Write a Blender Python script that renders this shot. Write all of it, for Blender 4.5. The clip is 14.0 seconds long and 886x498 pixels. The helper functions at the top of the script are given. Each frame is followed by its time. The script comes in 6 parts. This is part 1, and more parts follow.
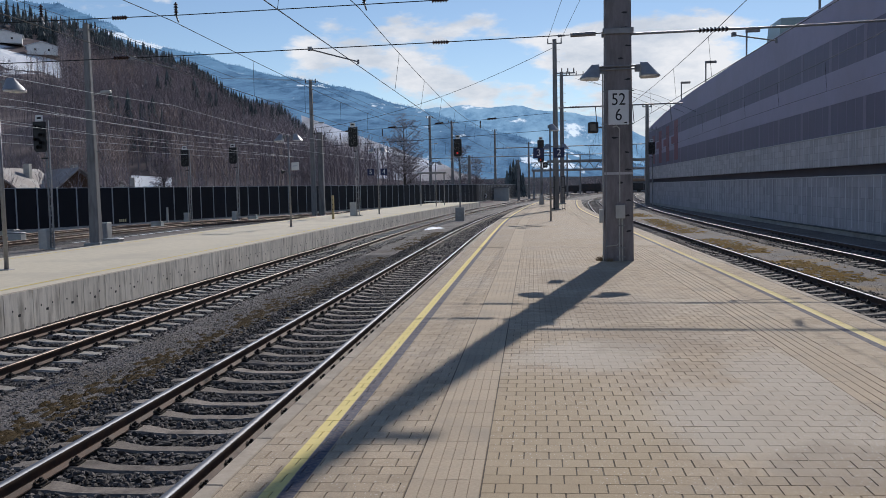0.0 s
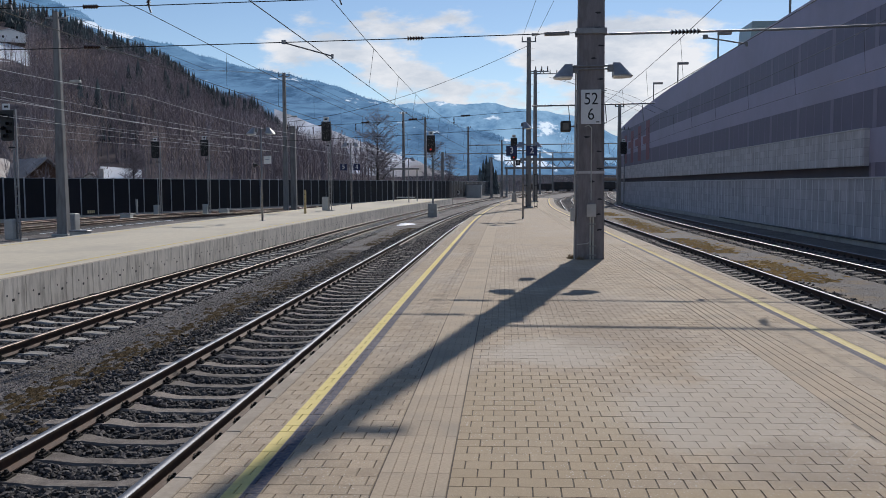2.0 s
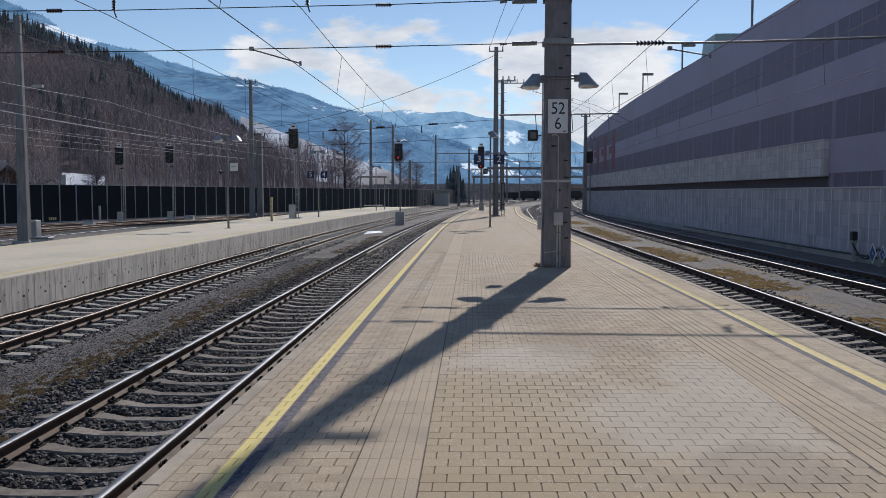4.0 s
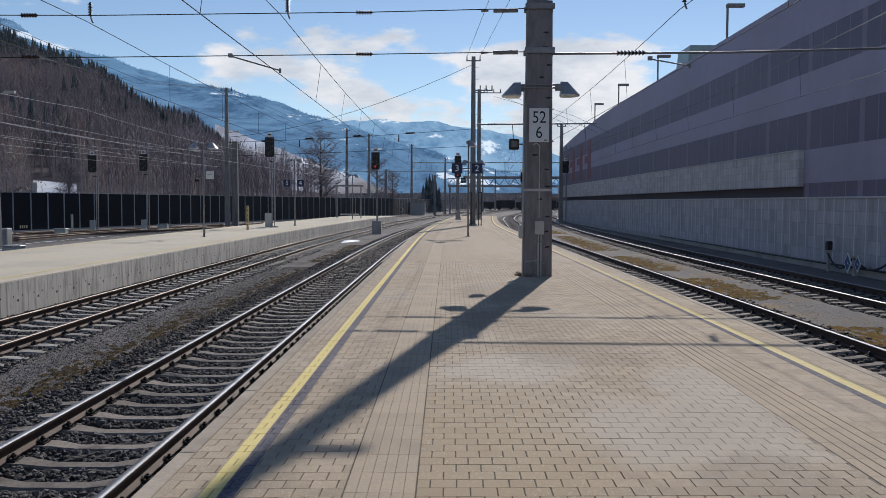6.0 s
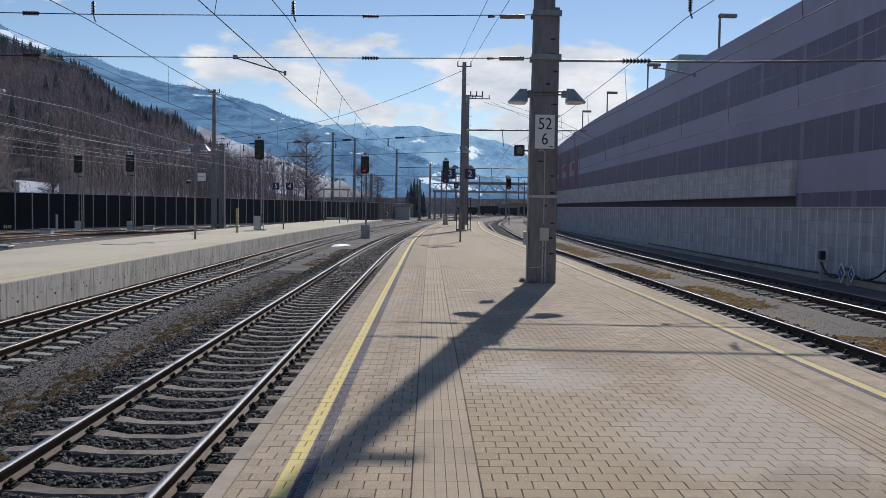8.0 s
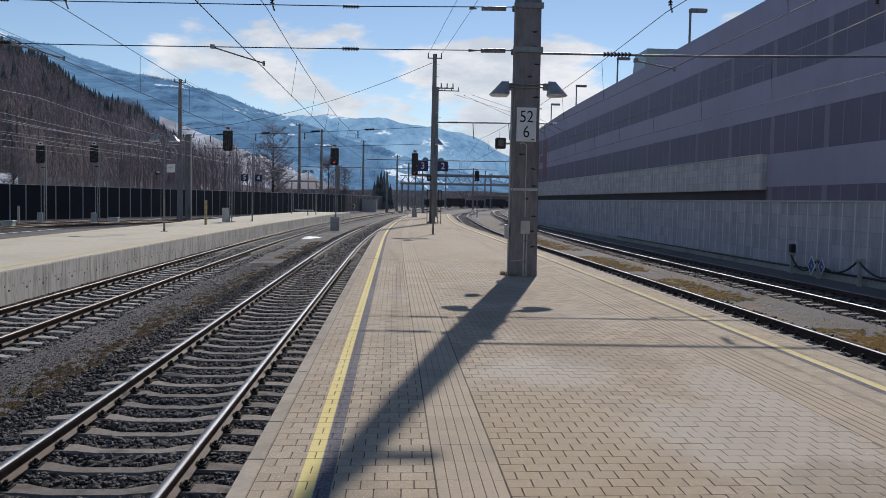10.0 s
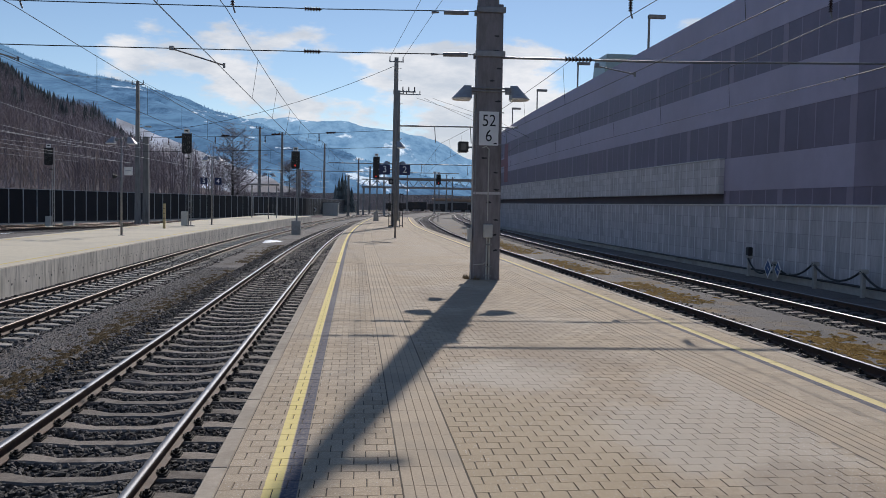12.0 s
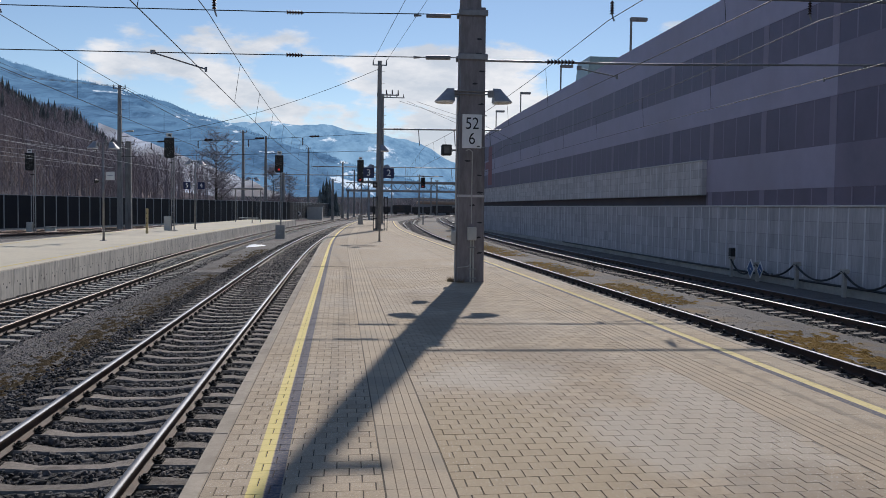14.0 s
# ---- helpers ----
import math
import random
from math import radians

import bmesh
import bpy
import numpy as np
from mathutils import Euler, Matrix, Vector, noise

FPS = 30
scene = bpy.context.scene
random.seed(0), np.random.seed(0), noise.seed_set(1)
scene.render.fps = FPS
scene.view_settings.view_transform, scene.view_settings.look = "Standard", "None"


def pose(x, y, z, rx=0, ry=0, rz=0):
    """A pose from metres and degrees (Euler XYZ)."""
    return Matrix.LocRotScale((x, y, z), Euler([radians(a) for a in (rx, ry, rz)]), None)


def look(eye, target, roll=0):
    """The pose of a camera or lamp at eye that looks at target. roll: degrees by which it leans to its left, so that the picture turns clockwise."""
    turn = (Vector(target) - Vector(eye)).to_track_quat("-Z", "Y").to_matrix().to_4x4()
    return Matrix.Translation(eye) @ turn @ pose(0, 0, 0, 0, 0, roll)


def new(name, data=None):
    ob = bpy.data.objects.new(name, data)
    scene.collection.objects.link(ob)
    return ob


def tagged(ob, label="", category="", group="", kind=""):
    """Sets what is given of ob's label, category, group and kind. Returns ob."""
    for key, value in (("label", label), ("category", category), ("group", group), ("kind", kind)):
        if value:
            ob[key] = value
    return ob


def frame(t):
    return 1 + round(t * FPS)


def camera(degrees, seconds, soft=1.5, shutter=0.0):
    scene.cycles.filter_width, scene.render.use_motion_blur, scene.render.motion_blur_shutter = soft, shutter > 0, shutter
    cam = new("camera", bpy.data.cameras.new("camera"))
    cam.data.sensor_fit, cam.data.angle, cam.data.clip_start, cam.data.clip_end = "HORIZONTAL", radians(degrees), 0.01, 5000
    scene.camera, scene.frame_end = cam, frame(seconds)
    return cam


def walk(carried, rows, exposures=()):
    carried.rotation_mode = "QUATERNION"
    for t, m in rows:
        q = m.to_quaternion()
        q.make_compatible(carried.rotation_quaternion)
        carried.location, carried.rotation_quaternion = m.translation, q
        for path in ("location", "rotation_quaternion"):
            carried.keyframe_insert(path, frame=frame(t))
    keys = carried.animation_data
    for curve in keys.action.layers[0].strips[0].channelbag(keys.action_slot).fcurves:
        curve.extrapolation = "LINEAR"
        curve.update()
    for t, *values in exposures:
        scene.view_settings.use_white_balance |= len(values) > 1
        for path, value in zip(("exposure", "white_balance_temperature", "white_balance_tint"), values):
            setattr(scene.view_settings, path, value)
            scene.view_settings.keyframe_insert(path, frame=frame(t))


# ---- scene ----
cam = camera(54.7, 14.0, soft=0.6)
# seconds, x, y, z, yaw to the left, pitch up, roll
PATH = [
    (0, 0.000, 0.000, 1.811, 6.67, -4.03, -1.15),
    (0.5, 0.005, -0.014, 1.809, 6.35, -4.07, -1.10),
    (1, 0.010, -0.018, 1.803, 5.90, -4.17, -0.88),
    (1.5, 0.005, -0.032, 1.799, 5.36, -4.27, -0.53),
    (2, 0.009, -0.047, 1.812, 4.80, -4.30, -0.25),
    (2.5, 0.011, -0.068, 1.804, 4.12, -4.21, 0.03),
    (3, 0.004, -0.079, 1.803, 3.49, -4.05, 0.09),
    (5.5, -0.055, -0.099, 1.800, 1.45, -3.31, 0.08),
    (6, -0.144, 0.022, 1.788, 0.94, -3.13, 0.21),
    (6.5, -0.241, 0.158, 1.788, 0.48, -2.88, 0.40),
    (7, -0.359, 0.207, 1.778, 0.25, -2.64, 0.57),
    (7.5, -0.546, 0.124, 1.774, -0.00, -2.60, 0.77),
    (8, -0.692, 0.082, 1.787, -0.29, -2.78, 0.93),
    (10.5, -1.093, 0.220, 1.794, -3.37, -3.26, 1.12),
    (11, -1.094, 0.227, 1.796, -4.10, -3.18, 1.14),
    (11.5, -1.094, 0.230, 1.797, -4.70, -3.08, 1.12),
    (12, -1.099, 0.223, 1.796, -5.19, -2.97, 1.14),
    (12.5, -1.097, 0.224, 1.792, -5.49, -2.79, 1.23),
    (13, -1.087, 0.228, 1.792, -5.75, -2.70, 1.14),
    (13.5, -1.078, 0.219, 1.793, -5.99, -2.71, 0.96),
    (14, -1.076, 0.224, 1.794, -6.19, -2.75, 0.77),
]
walk(cam, [(t, Matrix.Translation((x, y, z)) @ pose(0, 0, 0, 0, 0, yaw) @ pose(0, 0, 0, 90 + pitch, 0, 0) @ pose(0, 0, 0, 0, 0, roll)) for t, x, y, z, yaw, pitch, roll in PATH], [(0.0, 0.0, 6350, 12), (14.0, 0.0, 6400, 12)])

# ---- world, sun ----
SUN_DIR = Vector((0.31, 1.46, 1.0)).normalized()
world = bpy.data.worlds.new("sky_world")
scene.world = world
world.use_nodes = True
wn, wl = world.node_tree.nodes, world.node_tree.links
wn.clear()
w_out, w_bg, w_sky = wn.new("ShaderNodeOutputWorld"), wn.new("ShaderNodeBackground"), wn.new("ShaderNodeTexSky")
w_sky.sky_type, w_sky.sun_disc = "NISHITA", False
w_sky.sun_elevation = math.asin(SUN_DIR.z)
w_sky.sun_rotation = math.atan2(SUN_DIR.x, SUN_DIR.y)
w_sky.altitude, w_sky.air_density, w_sky.dust_density, w_sky.ozone_density = 700, 1.0, 0.08, 2.2
w_bg.inputs["Strength"].default_value = 0.092
# cumulus and thin veils of cloud
w_co, w_map = wn.new("ShaderNodeTexCoord"), wn.new("ShaderNodeMapping")
w_map.inputs["Scale"].default_value = (1.0, 1.0, 2.6)
w_map.inputs["Location"].default_value = (0.95, 0.2, 0.1)
w_noise = wn.new("ShaderNodeTexNoise")
w_noise.inputs["Scale"].default_value, w_noise.inputs["Detail"].default_value, w_noise.inputs["Roughness"].default_value = 4.2, 10, 0.56
w_sep = wn.new("ShaderNodeSeparateXYZ")
w_alt = wn.new("ShaderNodeMapRange")
w_alt.inputs["From Min"].default_value, w_alt.inputs["From Max"].default_value = 0.12, 0.24
w_alt.inputs["To Min"].default_value, w_alt.inputs["To Max"].default_value = 0.155, -0.09
w_add = wn.new("ShaderNodeMath")
w_ramp = wn.new("ShaderNodeMapRange")
w_ramp.interpolation_type = "SMOOTHSTEP"
w_ramp.inputs["From Min"].default_value, w_ramp.inputs["From Max"].default_value = 0.56, 0.625
w_ramp.inputs["To Max"].default_value = 0.92
w_mix = wn.new("ShaderNodeMix")
w_mix.data_type = "RGBA"
w_puff = wn.new("ShaderNodeTexNoise")
w_puff.inputs["Scale"].default_value, w_puff.inputs["Detail"].default_value, w_puff.inputs["Roughness"].default_value = 9.0, 6, 0.6
w_shade = wn.new("ShaderNodeMapRange")
w_shade.inputs["From Min"].default_value, w_shade.inputs["From Max"].default_value = 0.40, 0.60
w_tone = wn.new("ShaderNodeMix")
w_tone.data_type = "RGBA"
w_tone.inputs[6].default_value, w_tone.inputs[7].default_value = (6.4, 6.9, 7.5, 1), (9.4, 9.4, 9.4, 1)
wl.new(w_map.outputs["Vector"], w_puff.inputs["Vector"])
wl.new(w_puff.outputs["Fac"], w_shade.inputs["Value"])
wl.new(w_shade.outputs["Result"], w_tone.inputs["Factor"])
wl.new(w_tone.outputs[2], w_mix.inputs[7])
wl.new(w_co.outputs["Generated"], w_map.inputs["Vector"])
wl.new(w_map.outputs["Vector"], w_noise.inputs["Vector"])
wl.new(w_co.outputs["Generated"], w_sep.inputs[0])
wl.new(w_sep.outputs["Z"], w_alt.inputs["Value"])
wl.new(w_noise.outputs["Fac"], w_add.inputs[0])
wl.new(w_alt.outputs["Result"], w_add.inputs[1])
wl.new(w_add.outputs[0], w_ramp.inputs["Value"])
wl.new(w_ramp.outputs["Result"], w_mix.inputs["Factor"])
wl.new(w_sky.outputs["Color"], w_mix.inputs[6])
wl.new(w_mix.outputs[2], w_bg.inputs["Color"])
wl.new(w_bg.outputs[0], w_out.inputs["Surface"])
sun = new("sun", bpy.data.lights.new("sun", "SUN"))
sun.data.energy, sun.data.angle, sun.data.color = 3.6, radians(0.55), (1.0, 0.95, 0.87)
sun.matrix_world = look((0, 0, 0), tuple(-SUN_DIR))


# ---- materials ----
def ramp_mix(nt, fac, a, b, blend="MIX"):
    m = nt.nodes.new("ShaderNodeMix")
    m.data_type, m.blend_type = "RGBA", blend
    for sock, v in ((m.inputs["Factor"], fac), (m.inputs[6], a), (m.inputs[7], b)):
        if isinstance(v, (tuple, list)):
            sock.default_value = (*v, 1) if len(v) == 3 else v
        elif isinstance(v, (int, float)):
            sock.default_value = v
        else:
            nt.links.new(v, sock)
    return m.outputs[2]


def maths(nt, op, a, b=0.0, c=0.0):
    m = nt.nodes.new("ShaderNodeMath")
    m.operation = op
    for sock, v in zip(m.inputs, (a, b, c)):
        if isinstance(v, (int, float)):
            sock.default_value = v
        else:
            nt.links.new(v, sock)
    return m.outputs[0]


def ranged(nt, v, lo, hi, a=0.0, b=1.0):
    m = nt.nodes.new("ShaderNodeMapRange")
    for key, val in zip(("From Min", "From Max", "To Min", "To Max"), (lo, hi, a, b)):
        m.inputs[key].default_value = val
    nt.links.new(v, m.inputs["Value"])
    return m.outputs["Result"]


def noised(nt, vec, scale, detail=5, rough=0.6, stretch=None):
    n = nt.nodes.new("ShaderNodeTexNoise")
    n.inputs["Scale"].default_value, n.inputs["Detail"].default_value, n.inputs["Roughness"].default_value = scale, detail, rough
    if stretch:
        mp = nt.nodes.new("ShaderNodeMapping")
        mp.inputs["Scale"].default_value = stretch
        nt.links.new(vec, mp.inputs["Vector"])
        vec = mp.outputs["Vector"]
    nt.links.new(vec, n.inputs["Vector"])
    return n.outputs["Fac"]


def blank(name):
    m = bpy.data.materials.new(name)
    m.use_nodes = True
    nt = m.node_tree
    bsdf = nt.nodes["Principled BSDF"]
    geo = nt.nodes.new("ShaderNodeNewGeometry")
    return m, nt, bsdf, geo


def bumped(nt, bsdf, height, strength, dist):
    b = nt.nodes.new("ShaderNodeBump")
    b.inputs["Strength"].default_value, b.inputs["Distance"].default_value = strength, dist
    nt.links.new(height, b.inputs["Height"])
    nt.links.new(b.outputs["Normal"], bsdf.inputs["Normal"])


def mat(name, c1, c2, scale=6.0, rough=0.8, metal=0.0, bump=0.3, bscale=60.0, bdist=0.01, stain=None, sscale=0.6, samount=0.6, stretch=None, rand=0.0, island=0.0, local=False, spec=0.5):
    m, nt, bsdf, geo = blank(name)
    vec = geo.outputs["Position"]
    if local:
        vec = nt.nodes.new("ShaderNodeTexCoord").outputs["Object"]
    fine = noised(nt, vec, scale, 6, 0.65, stretch)
    col = ramp_mix(nt, ranged(nt, fine, 0.3, 0.7), c1, c2)
    if stain:
        big = noised(nt, vec, sscale, 5, 0.6, stretch)
        col = ramp_mix(nt, ranged(nt, big, 0.48, 0.68, 0.0, samount), col, stain)
    if rand or island:
        if rand:
            r = nt.nodes.new("ShaderNodeObjectInfo").outputs["Random"]
        else:
            r = geo.outputs["Random Per Island"]
        f = ranged(nt, r, 0, 1, 1 - (rand or island), 1 + (rand or island))
        hs = nt.nodes.new("ShaderNodeHueSaturation")
        nt.links.new(f, hs.inputs["Value"])
        nt.links.new(col, hs.inputs["Color"])
        col = hs.outputs["Color"]
    nt.links.new(col, bsdf.inputs["Base Color"])
    nt.links.new(ranged(nt, fine, 0.2, 0.8, max(rough - 0.1, 0.05), min(rough + 0.1, 1)), bsdf.inputs["Roughness"])
    bsdf.inputs["Metallic"].default_value = metal
    bsdf.inputs["Specular IOR Level"].default_value = spec
    if bump:
        bumped(nt, bsdf, noised(nt, vec, bscale, 4, 0.7), bump, bdist)
    return m


M_CONCRETE = mat("concrete", (0.36, 0.34, 0.31), (0.48, 0.46, 0.42), 5, 0.85, 0, 0.3, 50, 0.01, (0.22, 0.20, 0.18), 0.9, 0.5)
M_KERB = mat("kerb_concrete", (0.37, 0.31, 0.245), (0.47, 0.40, 0.32), 14, 0.9, 0, 0.4, 70, 0.008, (0.25, 0.215, 0.17), 1.8, 0.6, rand=0.1, spec=0.25)
M_PANEL = mat("panel_concrete", (0.62, 0.575, 0.505), (0.78, 0.73, 0.65), 2.5, 0.85, 0, 0.3, 40, 0.01, (0.20, 0.18, 0.15), 1.6, 0.7, stretch=(1.5, 4, 0.7), rand=0.08)
M_SLEEPER = mat("sleeper_concrete", (0.15, 0.125, 0.106), (0.285, 0.242, 0.205), 22, 0.9, 0, 0.7, 60, 0.012, (0.07, 0.052, 0.043), 3.5, 0.75, rand=0.25)
M_SLEEPER_PALE = mat("sleeper_concrete_pale", (0.27, 0.245, 0.215), (0.42, 0.385, 0.34), 18, 0.9, 0, 0.6, 60, 0.012, (0.14, 0.11, 0.09), 3.0, 0.7, rand=0.2)
M_RAIL_SIDE = mat("rail_rust", (0.05, 0.03, 0.022), (0.11, 0.062, 0.042), 14, 0.75, 0.2, 0.4, 90, 0.004, (0.03, 0.024, 0.022), 3, 0.7)
M_RAIL_TOP = mat("rail_polished", (0.17, 0.17, 0.18), (0.26, 0.26, 0.27), 3, 0.42, 1.0, 0.05, 200, 0.001, (0.40, 0.38, 0.37), 1.0, 0.4)
M_RAIL_GREY = mat("rail_grey", (0.14, 0.147, 0.165), (0.20, 0.207, 0.225), 4, 0.6, 0.8, 0.08, 160, 0.001, (0.10, 0.085, 0.075), 0.9, 0.5, stretch=(6, 0.4, 1))
M_RAIL_DULL = mat("rail_worn", (0.10, 0.068, 0.05), (0.17, 0.125, 0.10), 5, 0.5, 0.6, 0.1, 200, 0.001)
M_CLIP = mat("clip_steel", (0.03, 0.026, 0.024), (0.07, 0.058, 0.05), 20, 0.7, 0.5, 0.2)
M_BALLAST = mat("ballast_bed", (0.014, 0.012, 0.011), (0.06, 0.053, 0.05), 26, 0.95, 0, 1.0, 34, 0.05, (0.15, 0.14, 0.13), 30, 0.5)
M_STONE = mat("ballast_stone", (0.032, 0.028, 0.027), (0.13, 0.115, 0.108), 16, 0.85, 0, 0.5, 60, 0.01, (0.03, 0.022, 0.018), 2.0, 0.6, island=0.75)
M_DIRT = mat("track_dirt", (0.115, 0.10, 0.092), (0.23, 0.202, 0.186), 30, 0.95, 0, 1.0, 60, 0.03, (0.075, 0.055, 0.036), 0.6, 0.7)
M_MOSS = mat("dry_moss", (0.13, 0.075, 0.018), (0.26, 0.165, 0.05), 16, 0.95, 0, 1.0, 60, 0.02, (0.10, 0.09, 0.05), 1.2, 0.5, spec=0.05)
M_GROUND = mat("valley_ground", (0.07, 0.06, 0.045), (0.13, 0.115, 0.085), 0.4, 0.95, 0, 0.5, 3, 0.1, (0.05, 0.06, 0.025), 0.05, 0.7)
M_STEEL = mat("galvanised_steel", (0.22, 0.22, 0.225), (0.33, 0.33, 0.34), 5, 0.55, 0.6, 0.1, 90, 0.003, (0.14, 0.13, 0.13), 1.2, 0.5)
M_MAST = mat("mast_concrete", (0.18, 0.162, 0.168), (0.265, 0.242, 0.248), 4, 0.85, 0, 0.3, 45, 0.006, (0.09, 0.08, 0.075), 1.5, 0.6, stretch=(3, 3, 0.7))
M_MASTPAINT = mat("mast_paint_grey", (0.20, 0.195, 0.19), (0.29, 0.28, 0.27), 4, 0.7, 0.1, 0.15, 60, 0.004, (0.10, 0.09, 0.085), 2.0, 0.6, stretch=(3, 3, 0.6))
M_WIRE = mat("wire_copper_dark", (0.02, 0.022, 0.022), (0.05, 0.05, 0.048), 6, 0.6, 0.6, 0.0)
# paler copy of the wire, its sun glint put into the base colour
M_WIREGLINT = mat("wire_glint", (0.45, 0.44, 0.42), (0.6, 0.59, 0.57), 6, 0.4, 0.7, 0.0)
M_INSUL = mat("insulator_brown", (0.035, 0.014, 0.01), (0.06, 0.028, 0.02), 20, 0.25, 0, 0.0)
M_LENS = mat("signal_lens", (0.03, 0.03, 0.035), (0.05, 0.05, 0.055), 20, 0.1, 0, 0.0)
M_BLACK = mat("signal_black", (0.008, 0.008, 0.009), (0.018, 0.018, 0.02), 12, 0.5, 0, 0.1, 80, 0.002)
M_BARRIER = mat("barrier_dark_panel", (0.006, 0.006, 0.010), (0.012, 0.012, 0.018), 0.7, 0.6, 0, 0.05, 20, 0.004, (0.018, 0.018, 0.022), 0.3, 0.5, rand=0.25, spec=0.2)
M_WHITE = mat("white_enamel", (0.72, 0.72, 0.71), (0.80, 0.80, 0.79), 6, 0.4, 0, 0.03, 60, 0.001, (0.55, 0.53, 0.5), 3, 0.3)
M_BLUE = mat("sign_blue", (0.010, 0.018, 0.075), (0.014, 0.024, 0.09), 6, 0.45, 0, 0.0)
M_YELLOW = mat("yellow_paint", (0.58, 0.44, 0.10), (0.68, 0.54, 0.16), 14, 0.7, 0, 0.2, 60, 0.003, (0.35, 0.28, 0.12), 6, 0.5)
M_SNOW = mat("old_snow", (0.78, 0.80, 0.84), (0.88, 0.90, 0.92), 7, 0.6, 0, 0.5, 20, 0.03, (0.5, 0.5, 0.5), 3, 0.4)
M_LAMPMETAL = mat("lamp_shade_grey", (0.30, 0.30, 0.31), (0.40, 0.40, 0.41), 8, 0.45, 0.4, 0.05, 60, 0.002)
M_LAMPGLASS = mat("lamp_opal_glass", (0.70, 0.69, 0.66), (0.78, 0.77, 0.74), 8, 0.3, 0, 0.0)
M_BOX = mat("box_grey", (0.42, 0.41, 0.38), (0.52, 0.51, 0.48), 6, 0.55, 0, 0.1, 60, 0.002, (0.3, 0.28, 0.25), 3, 0.4)
M_PLATE = mat("number_plate_white", (0.70, 0.70, 0.70), (0.78, 0.78, 0.78), 6, 0.5, 0, 0.0)
M_INK = mat("letter_black", (0.012, 0.012, 0.014), (0.02, 0.02, 0.022), 6, 0.5, 0, 0.0)
M_LETTER = mat("letter_white", (0.75, 0.76, 0.78), (0.82, 0.83, 0.84), 6, 0.5, 0, 0.0)


# ---- mesh building ----
class Mesh:
    """Collects vertices and faces, then links them as one object."""

    def __init__(self):
        self.v, self.f, self.uv = [], [], []

    def add(self, verts, faces):
        n = len(self.v)
        self.v.extend(tuple(p) for p in verts)
        self.f.extend(tuple(i + n for i in f) for f in faces)
        return self

    def box(self, x0, x1, y0, y1, z0, z1, m=None, bevel=0.0):
        if bevel:
            b = bevel
            v, f = [], []
            rings = [(z0, b), (z0 + b, 0), (z1 - b, 0), (z1, b)]
            for z, i in rings:
                v += [(x0 + i, y0 + i, z), (x1 - i, y0 + i, z), (x1 - i, y1 - i, z), (x0 + i, y1 - i, z)]
            for k in range(3):
                for j in range(4):
                    f.append((4 * k + j, 4 * k + (j + 1) % 4, 4 * k + 4 + (j + 1) % 4, 4 * k + 4 + j))
            f += [(3, 2, 1, 0), (12, 13, 14, 15)]
        else:
            v = [(x0, y0, z0), (x1, y0, z0), (x1, y1, z0), (x0, y1, z0), (x0, y0, z1), (x1, y0, z1), (x1, y1, z1), (x0, y1, z1)]
            f = [(3, 2, 1, 0), (4, 5, 6, 7), (0, 1, 5, 4), (1, 2, 6, 5), (2, 3, 7, 6), (3, 0, 4, 7)]
        if m is not None:
            v = [m @ Vector(p) for p in v]
        return self.add(v, f)

    def tube(self, p0, p1, r0, r1=None, n=8, caps=True):
        r1 = r0 if r1 is None else r1
        p0, p1 = Vector(p0), Vector(p1)
        q = (p1 - p0).to_track_quat("Z", "Y")
        v = []
        for p, r in ((p0, r0), (p1, r1)):
            v += [p + q @ Vector((r * math.cos(2 * math.pi * k / n), r * math.sin(2 * math.pi * k / n), 0)) for k in range(n)]
        f = [(k, (k + 1) % n, n + (k + 1) % n, n + k) for k in range(n)]
        if caps:
            f += [tuple(range(n - 1, -1, -1)), tuple(range(n, 2 * n))]
        return self.add(v, f)

    def line(self, pts, r, n=5):
        pts = [Vector(p) for p in pts]
        v, k = [], len(pts)
        for i, p in enumerate(pts):
            q = (pts[min(i + 1, k - 1)] - pts[max(i - 1, 0)]).to_track_quat("Z", "Y")
            v += [p + q @ Vector((r * math.cos(2 * math.pi * j / n), r * math.sin(2 * math.pi * j / n), 0)) for j in range(n)]
        f = [(i * n + j, i * n + (j + 1) % n, (i + 1) * n + (j + 1) % n, (i + 1) * n + j) for i in range(k - 1) for j in range(n)]
        return self.add(v, f + [tuple(range(n - 1, -1, -1)), tuple(range((k - 1) * n, k * n))])

    def sweep(self, profile, path):
        """profile: (across, z) points, open; path: list of (x, y, dirx, diry)."""
        k, v, f = len(profile), [], []
        for x, y, dx, dy in path:
            v += [(x + a * dy, y - a * dx, z) for a, z in profile]
        for i in range(len(path) - 1):
            for j in range(k - 1):
                f.append((i * k + j, i * k + j + 1, (i + 1) * k + j + 1, (i + 1) * k + j))
        return self.add(v, f)

    def link(self, name, material, parent=None, smooth=False, label=""):
        me = bpy.data.meshes.new(name)
        me.from_pydata(self.v, [], self.f)
        if smooth:
            me.shade_smooth()
        me.materials.append(material)
        me.update()
        ob = new(name, me)
        ob.parent = parent
        if label:
            ob["label"] = label
        return ob


def root(name, label, category, group="", kind="", at=(0, 0, 0)):
    ob = tagged(new(name), label, category, group, kind)
    ob.location = at
    ob.empty_display_size = 0.3
    return ob


def part(name, bm, material, parent, label="", smooth=False):
    return bm.link(name, material, parent, smooth, label)


